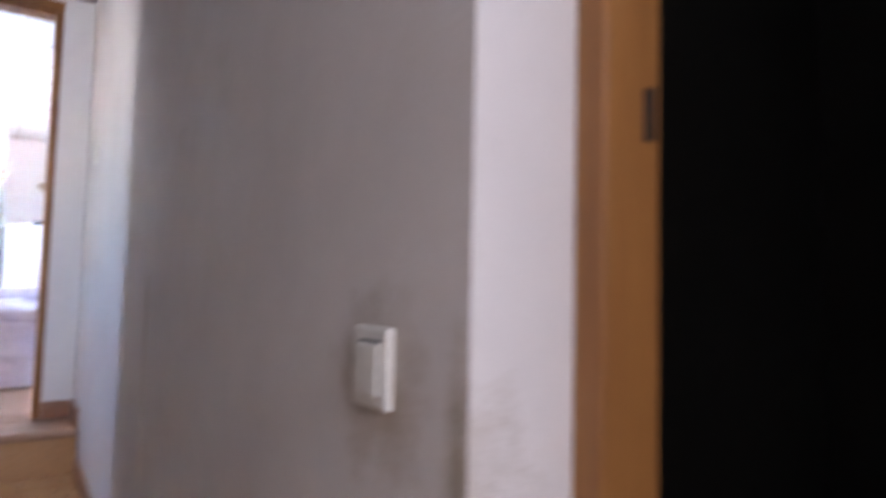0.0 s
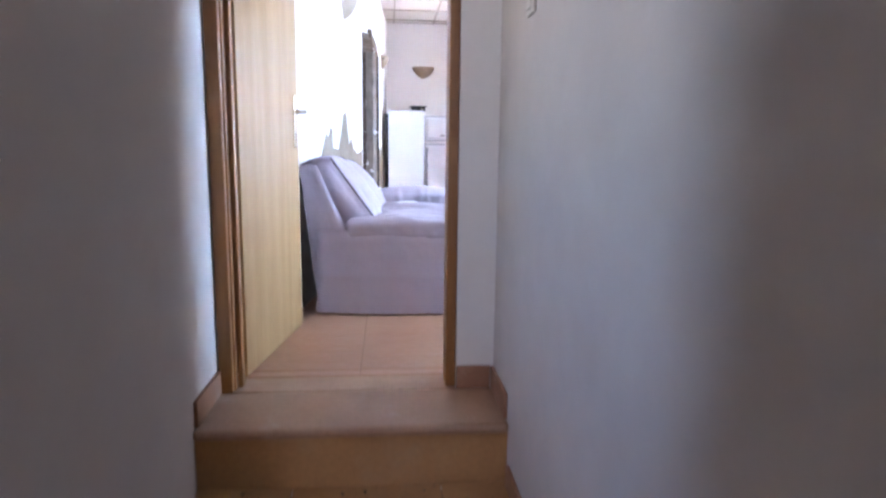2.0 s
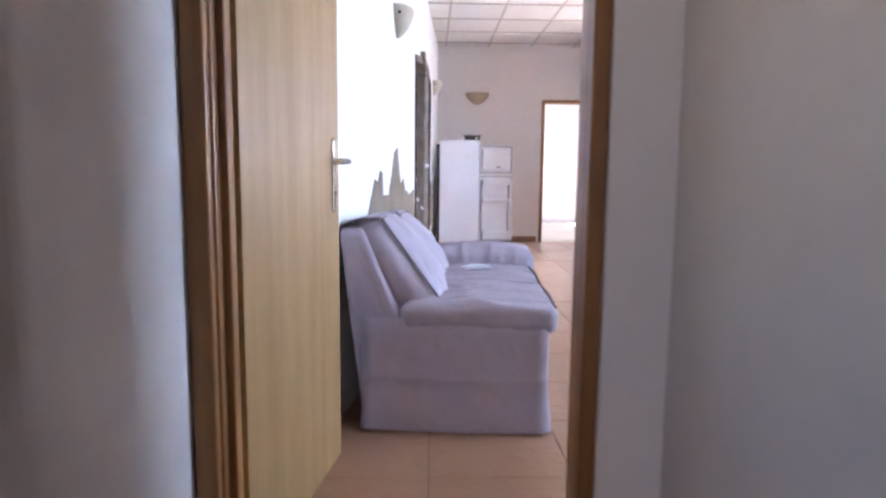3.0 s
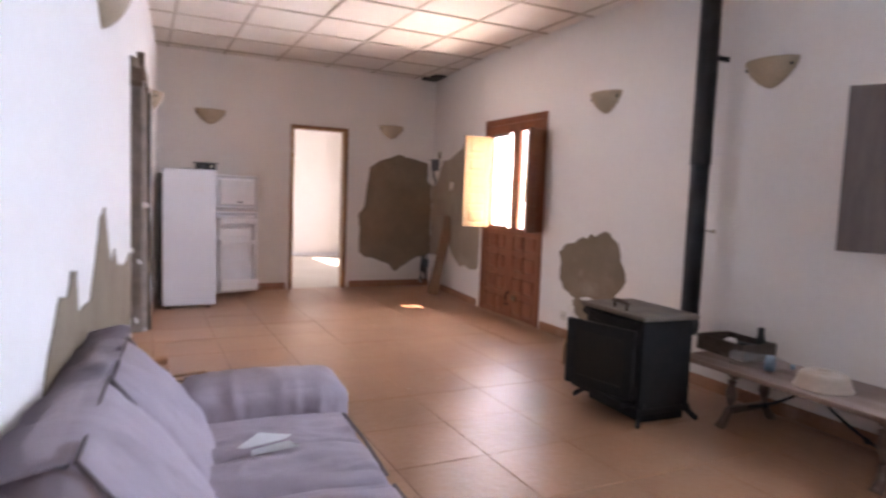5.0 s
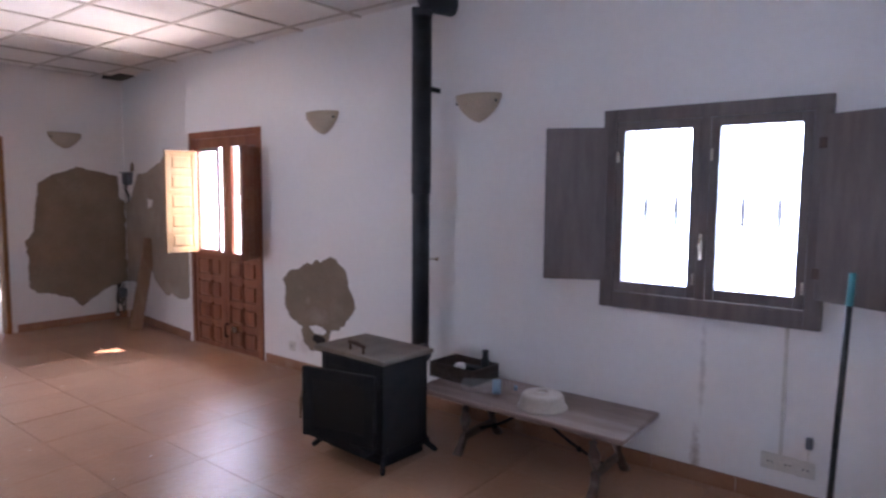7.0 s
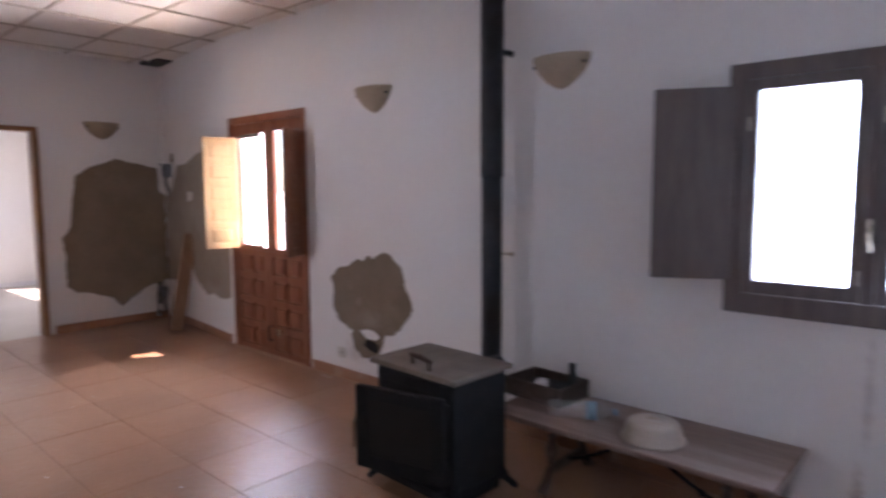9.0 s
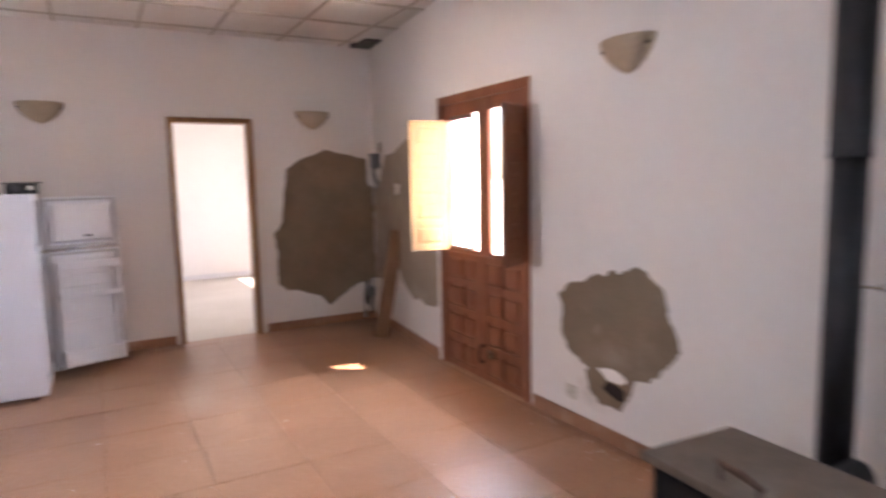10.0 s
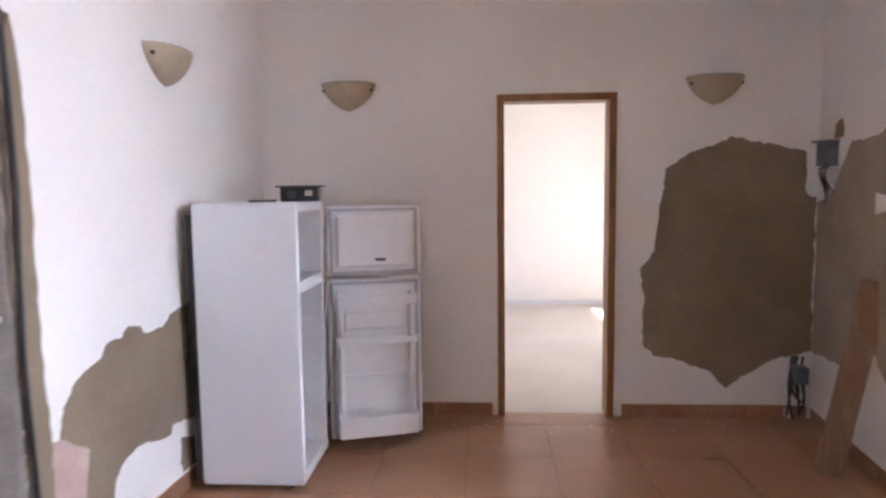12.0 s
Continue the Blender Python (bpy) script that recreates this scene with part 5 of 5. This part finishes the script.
def fridge():
    root = thing("fridge", (-1.497, 6.905, 0.0), "old white two-door fridge with its doors swung open", "fridge")
    D, W, H, t = 0.512, 0.495, 1.42, 0.035
    for nm, s in (("side_panel", (0, D, 0, t, 0.03, H)), ("side_panel", (0, D, W - t, W, 0.03, H)), ("back_panel", (0, t, t, W - t, 0.03, H)), ("top_panel", (0.0, D, 0.001, W - 0.001, H, H + 0.012)), ("inner_roof", (t, D, t, W - t, H - t, H)), ("floor_panel", (t, D, t, W - t, 0.03, 0.08))):
        part(nm, boxes(s, bevel=0.004), ENAMEL, root)
    part("liner", boxes((t, t + 0.006, t, W - t, 0.08, H - t), (t + 0.006, D - 0.004, t, t + 0.006, 0.08, H - t), (t + 0.006, D - 0.004, W - t - 0.006, W - t, 0.08, H - t)), LINER, root)
    part("divider", boxes((t + 0.006, D, t + 0.006, W - t - 0.006, 0.985, 1.045), bevel=0.006), LINER, root, "white shelf between freezer and fridge")
    for z in (0.33, 0.55, 0.77):
        for y in (t + 0.006, W - t - 0.02):
            part("shelf_ledge", boxes((t + 0.01, D - 0.05, y, y + 0.014, z, z + 0.012)), LINER, root)
    part("compressor_step", boxes((t + 0.006, 0.20, t + 0.006, W - t - 0.006, 0.08, 0.24), bevel=0.01), LINER, root)
    part("condenser", boxes((-0.045, -0.002, 0.02, W - 0.02, 0.04, 1.38)), BLACK, root, "black condenser grille at the back")
    for y in (0.03, W - 0.06):
        part("foot", boxes((0.42, 0.45, y, y + 0.03, 0.0, 0.03)), RUBBER, root)
        part("foot", boxes((0.04, 0.07, y, y + 0.03, 0.0, 0.03)), RUBBER, root)
    turn = 17.0
    hinge = pose(D + 0.015, W + 0.01, 0, 0, 0, turn)
    L = 0.535
    # doors in their own axes: x along the door, -y is the inside that faces the room
    for nm, z0, z1 in (("freezer_door", 1.005, 1.40), ("fridge_door", 0.06, 0.985)):
        d = part(nm, boxes((0, L, 0.0, 0.045, z0, z1), bevel=0.008), ENAMEL, root)
        d.matrix_basis = hinge
        part("gasket", boxes((0.018, 0.034, -0.012, 0.0, z0 + 0.012, z1 - 0.012), (L - 0.034, L - 0.018, -0.012, 0.0, z0 + 0.012, z1 - 0.012), (0.034, L - 0.034, -0.012, 0.0, z0 + 0.012, z0 + 0.028), (0.034, L - 0.034, -0.012, 0.0, z1 - 0.028, z1 - 0.012), bevel=0.003), surface("pale_gasket", (0.50, 0.50, 0.50), (0.42, 0.42, 0.41), None, 0.6), d, "grey rubber door seal")
        if nm == "freezer_door":
            part("inner_panel", boxes((0.055, L - 0.055, -0.03, 0.0, z0 + 0.05, z1 - 0.05), bevel=0.014), LINER, d)
            part("badge", boxes((0.27, 0.33, -0.0325, -0.0305, z0 + 0.085, z0 + 0.10)), RUBBER, d, "small dark badge")
        else:
            part("inner_panel", boxes((0.05, L - 0.05, -0.014, 0.0, z0 + 0.05, z1 - 0.05), bevel=0.006), LINER, d)
            part("side_rib", boxes((0.05, 0.08, -0.055, -0.014, z0 + 0.06, z1 - 0.07), (L - 0.08, L - 0.05, -0.055, -0.014, z0 + 0.06, z1 - 0.07), bevel=0.01), LINER, d)
            for z, h, dep in ((0.845, 0.06, 0.105), (0.625, 0.04, 0.115), (0.10, 0.12, 0.125)):
                part("door_bin", boxes((0.045, L - 0.045, -dep, -dep + 0.012, z, z + h), (0.045, 0.057, -dep + 0.012, -0.014, z, z + h), (L - 0.057, L - 0.045, -dep + 0.012, -0.014, z, z + h), (0.057, L - 0.057, -dep + 0.012, -0.014, z, z + 0.01), bevel=0.004), LINER, d, "white door shelf")
            part("door_ridge", boxes((0.085, L - 0.085, -0.02, -0.014, 0.425, 0.437), bevel=0.002), LINER, d)
            part("egg_lid", boxes((0.09, L - 0.09, -0.03, -0.014, 0.70, 0.80), bevel=0.008), LINER, d)
    part("hinge_pin", boxes((D - 0.01, D + 0.04, W - 0.03, W + 0.02, 0.988, 1.002)), STEEL, root)


fridge()


def radio():
    root = thing("radio", (-1.06, 7.26, 1.432), "small black radio on top of the fridge", "radio", turn=6.0)
    part("case", boxes((-0.10, 0.10, -0.05, 0.05, 0.0, 0.075), bevel=0.006), BLACK, root)
    part("top_rim", boxes((-0.125, 0.125, -0.055, 0.055, 0.0755, 0.084), bevel=0.003), BLACK, root)
    part("dial", boxes((0.03, 0.07, -0.0535, -0.0505, 0.03, 0.06)), STEEL, root, "pale dial")
    bm = bmesh.new()
    lathe(bm, [(0.0, 0.0), (0.024, 0.0), (0.022, 0.004), (0.0, 0.004)], 18)
    part("speaker", bm, RUBBER, root).matrix_basis = pose(-0.04, -0.0505, 0.038, 90)


radio()
bm = boxes((-0.07, 0.07, -0.008, 0.008, 0.0, 0.012), (-0.06, -0.02, -0.03, 0.02, 0.0, 0.008), bevel=0.002)
tagged(part("tool", bm, BLACK), "small dark tool lying on the fridge top", "tool").matrix_basis = pose(-1.24, 7.18, 1.432, 0, 0, 14)

# plank leaning in the corner
bm = boxes((-0.065, 0.065, -0.013, 0.013, 0.0, 1.02), bevel=0.003)
for v in bm.verts:
    v.co.x += 0.01 * noise.noise(v.co * 3)
plank = tagged(part("plank", bm, PLANK), "rough bare plank leaning against the wall corner", "plank")
plank.matrix_basis = look((1.655, 7.17, 0.004), (1.875, 7.235, 0.93)) @ pose(0, 0, 0, 180, 0, 0) @ pose(0, 0, 0, 0, 0, 68)


def junction():
    root = thing("junction_box", (1.785 + 1.54 * 0.112, 7.79, 1.60), "open grey junction box with loose wires in the corner", "junction box", turn=96.4)
    part("box", boxes((-0.055, 0.055, 0.0, 0.075, 0.0, 0.135), bevel=0.006), DUSTY_BLUE, root)
    part("lid", boxes((-0.07, 0.07, 0.0, 0.10, 0.136, 0.146), bevel=0.003), DUSTY_BLUE, root)
    for k in range(4):
        bm = bmesh.new()
        tube(bm, curve_points((-0.03 + 0.02 * k, 0.05, 0.0), (-0.04 + 0.03 * k, 0.10, -0.05), (0.02 - 0.01 * k, 0.03, -0.10), (-0.03 + 0.025 * k, 0.015, -0.16 - 0.02 * k), 8), 0.004, 6)
        part("wire", bm, BLACK, root)


junction()
patch("plaster_hole", [(7.79, 1.755), (7.68, 1.755), (7.68, 1.82), (7.71, 1.86), (7.77, 1.84)], east_far_place, CEMENT, wall_corner, 0.005, 12.0, 0.006, "chased slot in the plaster").matrix_parent_inverse = wall_corner.matrix_basis.inverted()


def cable_bundle():
    root = thing("cable_bundle", (1.86, 7.86, 0.0), "dangling bundle of dark cables and plugs by the corner", "cables")
    rng = random.Random(4)
    for k in range(7):
        bm = bmesh.new()
        a = (rng.uniform(-0.03, 0.05), 0.08, 0.42)
        tube(bm, curve_points(a, (a[0] - 0.05, 0.03, 0.34), (rng.uniform(-0.14, 0.06), -0.05, 0.22), (rng.uniform(-0.14, 0.05), rng.uniform(-0.06, 0.05), rng.uniform(0.05, 0.20)), 10), 0.008, 6)
        part("cable", bm, BLACK, root)
    part("plug", boxes((-0.10, -0.06, -0.03, 0.01, 0.06, 0.12), bevel=0.008), WHITE_PLASTIC, root, "pale plug")
    part("socket_body", boxes((-0.05, 0.03, -0.04, 0.06, 0.27, 0.38), bevel=0.012), DUSTY_BLUE, root)


cable_bundle()


def socket_plate(name, at, turn, count, label, lift=0.0):
    root = thing(name, at, label, "socket", turn=turn)
    part("plate", boxes((-0.041 * count, 0.041 * count, 0.0, 0.011, -0.041, 0.041), bevel=0.004), WHITE_PLASTIC, root)
    for k in range(count):
        x = (k - (count - 1) / 2) * 0.078
        bm = bmesh.new()
        lathe(bm, [(0.019, 0.004), (0.0215, 0.004), (0.0215, 0.0), (0.019, -0.001), (0.0, -0.001)], 18)
        part("ring", bm, WHITE_PLASTIC, root).matrix_basis = pose(x, 0.0115, 0, -90)
        for dx in (-0.0095, 0.0095):
            bm = bmesh.new()
            lathe(bm, [(0.0, 0.0), (0.0040, 0.0), (0.0040, 0.0015), (0.0, 0.0015)], 8)
            part("pin_hole", bm, BLACK, root).matrix_basis = pose(x + dx, 0.013, 0, -90)
    return root


socket_plate("wall_socket", (1.785, 0.880, 0.212), 90, 2, "double white wall socket under the window")
socket_plate("wall_socket", (1.785, 0.765, 0.208), 90, 1, "single white wall socket with a grey rim")
socket_plate("wall_socket", (1.785, 4.63, 0.205), 90, 1, "white wall socket beside the broken plaster")
bm = boxes((1.772, 1.785, 0.868, 0.884, 0.25, 0.90), bevel=0.003)
tagged(part("cable_duct", bm, WHITE_PLASTIC), "thin white cable duct down the wall", "cable duct")
plug = thing("wall_plug", (1.785, 0.755, 0.345), "small blue-grey plug on a thin cord", "plug", turn=90)
part("plug_body", boxes((-0.014, 0.014, 0.0005, 0.03, -0.028, 0.028), bevel=0.006), DUSTY_BLUE, plug)
bm = bmesh.new()
tube(bm, curve_points((0.0, 0.01, -0.026), (0.0, 0.012, -0.05), (0.006, 0.006, -0.07), (0.0, 0.005, -0.097), 6), 0.003, 6)
part("cord", bm, WHITE_PLASTIC, plug)


def broom():
    root = thing("broom", (1.385, 0.632, 0.0), "broom with dark handle leaning against the wall", "broom")
    a, b = Vector((0, 0, 0.09)), Vector((0.118, -0.024, 1.20))
    bm = bmesh.new()
    tube(bm, [a, b], 0.012, 12)
    part("handle", bm, BLACK, root, "slim dark handle", True)
    bm = bmesh.new()
    tube(bm, [a.lerp(b, 0.88), a.lerp(b, 1.005)], [0.0145, 0.013], 12)
    part("grip", bm, TEAL, root, "teal grip end", True)
    part("head", boxes((-0.025, 0.03, -0.14, 0.14, 0.055, 0.10), bevel=0.01), TEAL, root)
    bm = bmesh.new()
    rng = random.Random(8)
    for k in range(120):
        x, y = rng.uniform(-0.02, 0.025), rng.uniform(-0.135, 0.135)
        tube(bm, [(x, y, 0.057), (x + rng.uniform(-0.02, 0.02), y + rng.uniform(-0.01, 0.01), 0.0)], 0.0016, 4)
    part("bristles", bm, BLACK, root)


broom()


# ---------------------------------------------------------------- things: passage
def switch(name, at, turn, label, w=0.085, h=0.085, tilt=0.0):
    root = thing(name, at, label, "light switch")
    root.matrix_basis = pose(*at, 0, 0, turn) @ pose(0, 0, 0, 0, tilt, 0)
    part("plate", boxes((-w / 2, w / 2, 0.0, 0.010, -h / 2, h / 2), bevel=0.004), WHITE_PLASTIC, root)
    part("rocker", boxes((-w * 0.34, w * 0.25, 0.0105, 0.0145, -h * 0.34, h * 0.30), bevel=0.003), WHITE_PLASTIC, root)
    part("gap", boxes((-w * 0.34, w * 0.25, 0.0102, 0.0108, h * 0.31, h * 0.335)), BLACK, root, "dark slot over the rocker")
    return root


switch("light_switch", (-1.125, -3.065, 0.610), 90, "old white rocker switch on a grimy wall", 0.070, 0.080)
switch("light_switch", (-1.125, -0.43, 1.25), 90, "white light switch near the inner door", 0.08, 0.085)


def hall_place(y, z, out):
    return Vector((-1.125 - out, y, z))


patch("wall_crack", [(-1.822, -0.2), (-1.826, 0.2), (-1.819, 0.5), (-1.822, 0.70), (-1.820, 0.70), (-1.816, 0.5), (-1.823, 0.2), (-1.819, -0.2)], hall_place, GRIME, hall_right, 0.0015, 22.0, 0.003, "fine crack", 0.028, 0.0).matrix_parent_inverse = hall_right.matrix_basis.inverted()
bm = bmesh.new()
bmesh.ops.create_icosphere(bm, subdivisions=2, radius=0.005)
for v in bm.verts:
    v.co.x *= 0.4
nail = tagged(part("nail_hole", bm, BLACK), "old dark nail hole in the passage wall", "nail")
nail.location = (-1.779, -1.92, 0.833)

# dust and crumbs on the floors
rng = random.Random(12)
bm = bmesh.new()
for k in range(75):
    zone = k % 3
    if zone == 0:
        x, y, z = rng.uniform(-1.98, -1.14), -0.275 - abs(rng.gauss(0, 0.06)), HALL_Z
    elif zone == 1:
        x, y, z = -1.14 - abs(rng.gauss(0, 0.07)), rng.uniform(-2.4, -0.3), HALL_Z
    else:
        x, y, z = rng.uniform(-1.7, -1.15), rng.uniform(-2.0, -0.3), HALL_Z
    s = 0.0015 + 0.006 * rng.random() ** 3
    made = bmesh.ops.create_icosphere(bm, subdivisions=1, radius=s)["verts"]
    bmesh.ops.translate(bm, verts=made, vec=(x, y, z + s * 0.4))
tagged(part("debris", bm, RUBBLE), "scattered grit and plaster crumbs on the passage floor", "debris", kind="stuff")
bm = bmesh.new()
for k in range(130):
    zone = k % 3
    if zone == 0:
        x, y = rng.uniform(-1.3, 1.7), 7.93 - abs(rng.gauss(0, 0.08))
    elif zone == 1:
        x, y = 1.74 - abs(rng.gauss(0, 0.07)), rng.uniform(3.4, 5.0)
    else:
        x, y = rng.uniform(-1.5, 1.6), rng.uniform(3.6, 7.8)
    s = rng.uniform(0.0015, 0.006)
    made = bmesh.ops.create_icosphere(bm, subdivisions=1, radius=s)["verts"]
    bmesh.ops.translate(bm, verts=made, vec=(x, y, s * 0.4))
tagged(part("debris", bm, PLASTER), "scattered plaster crumbs on the terracotta floor", "debris", kind="stuff")




def shard(name, at, size, turn, tilt, material, label, category, seed):
    """A broken piece lying on the floor."""
    bm = bmesh.new()
    box(bm, -size[0] / 2, size[0] / 2, -size[1] / 2, size[1] / 2, 0.0, size[2], bevel=min(size) * 0.2, segs=1)
    bmesh.ops.subdivide_edges(bm, edges=bm.edges[:], cuts=1, use_grid_fill=True)
    for v in bm.verts:
        k = noise.noise_vector(v.co * 22 + Vector((seed, 0, 0)))
        v.co += Vector((k.x * 0.14 * size[0], k.y * 0.2 * size[1], abs(k.z) * 0.2 * size[2]))
    o = tagged(part(name, bm, material), label, category, "rubble by the broken opening")
    o.matrix_basis = pose(*at, tilt, 0, turn)


for at, size, turn, tilt, seed in (((-1.60, 4.74, 0.002), (0.13, 0.07, 0.05), 25, 0, 1.0), ((-1.57, 4.58, 0.002), (0.09, 0.06, 0.035), -40, 4, 2.0), ((-1.66, 4.40, 0.002), (0.10, 0.05, 0.04), 70, 0, 3.0)):
    shard("brick_shard", at, size, turn, tilt, SKIRTING, "broken reddish brick piece on the floor", "rubble", seed)
for at, size, turn, seed in (((-1.47, 4.42, 0.003), (0.34, 0.022, 0.016), 12, 5.0), ((-1.54, 4.31, 0.003), (0.24, 0.018, 0.014), -20, 6.0)):
    shard("wood_splinter", at, size, turn, 0, PLANK, "broken wood splinter lying on the floor", "rubble", seed)


# ---------------------------------------------------------------- floor tiles
def lay_tiles(root, x0, x1, y0, y1, ox, oy, pitch, z, material, thick=0.007):
    gap, cache = 0.0019, {}
    i0, i1 = math.floor((x0 - ox) / pitch), math.ceil((x1 - ox) / pitch)
    j0, j1 = math.floor((y0 - oy) / pitch), math.ceil((y1 - oy) / pitch)
    rng = random.Random(3)
    for i in range(i0, i1):
        for j in range(j0, j1):
            ax, bx = max(ox + i * pitch, x0), min(ox + (i + 1) * pitch, x1)
            ay, by = max(oy + j * pitch, y0), min(oy + (j + 1) * pitch, y1)
            if bx - ax < 0.02 or by - ay < 0.02:
                continue
            key = (round(bx - ax, 3), round(by - ay, 3))
            if key not in cache:
                bm = bmesh.new()
                box(bm, gap, bx - ax - gap, gap, by - ay - gap, -thick, 0.0)
                top = [e for e in bm.edges if all(v.co.z > -0.0001 for v in e.verts)]
                bmesh.ops.bevel(bm, geom=top, offset=0.0009, segments=1, affect="EDGES")
                me = bpy.data.meshes.new("tile")
                bm.to_mesh(me)
                bm.free()
                me.materials.append(material)
                cache[key] = me
            o = new("tile", cache[key])
            o.parent = root
            o.location = (ax, ay, z + 0.002 + rng.uniform(-0.0006, 0.0006))
            o.rotation_euler = (rng.uniform(-0.0012, 0.0012), rng.uniform(-0.0012, 0.0012), 0)


lay_tiles(floor, -2.05, 2.02, 0.171, 8.05, 0.285, 3.085, 0.475, 0.0, TILE)
lay_tiles(hall_floor, -2.4, -1.127, -4.2, -0.264, -1.34, -0.895, 0.465, HALL_Z, HALL_TILE, 0.006)
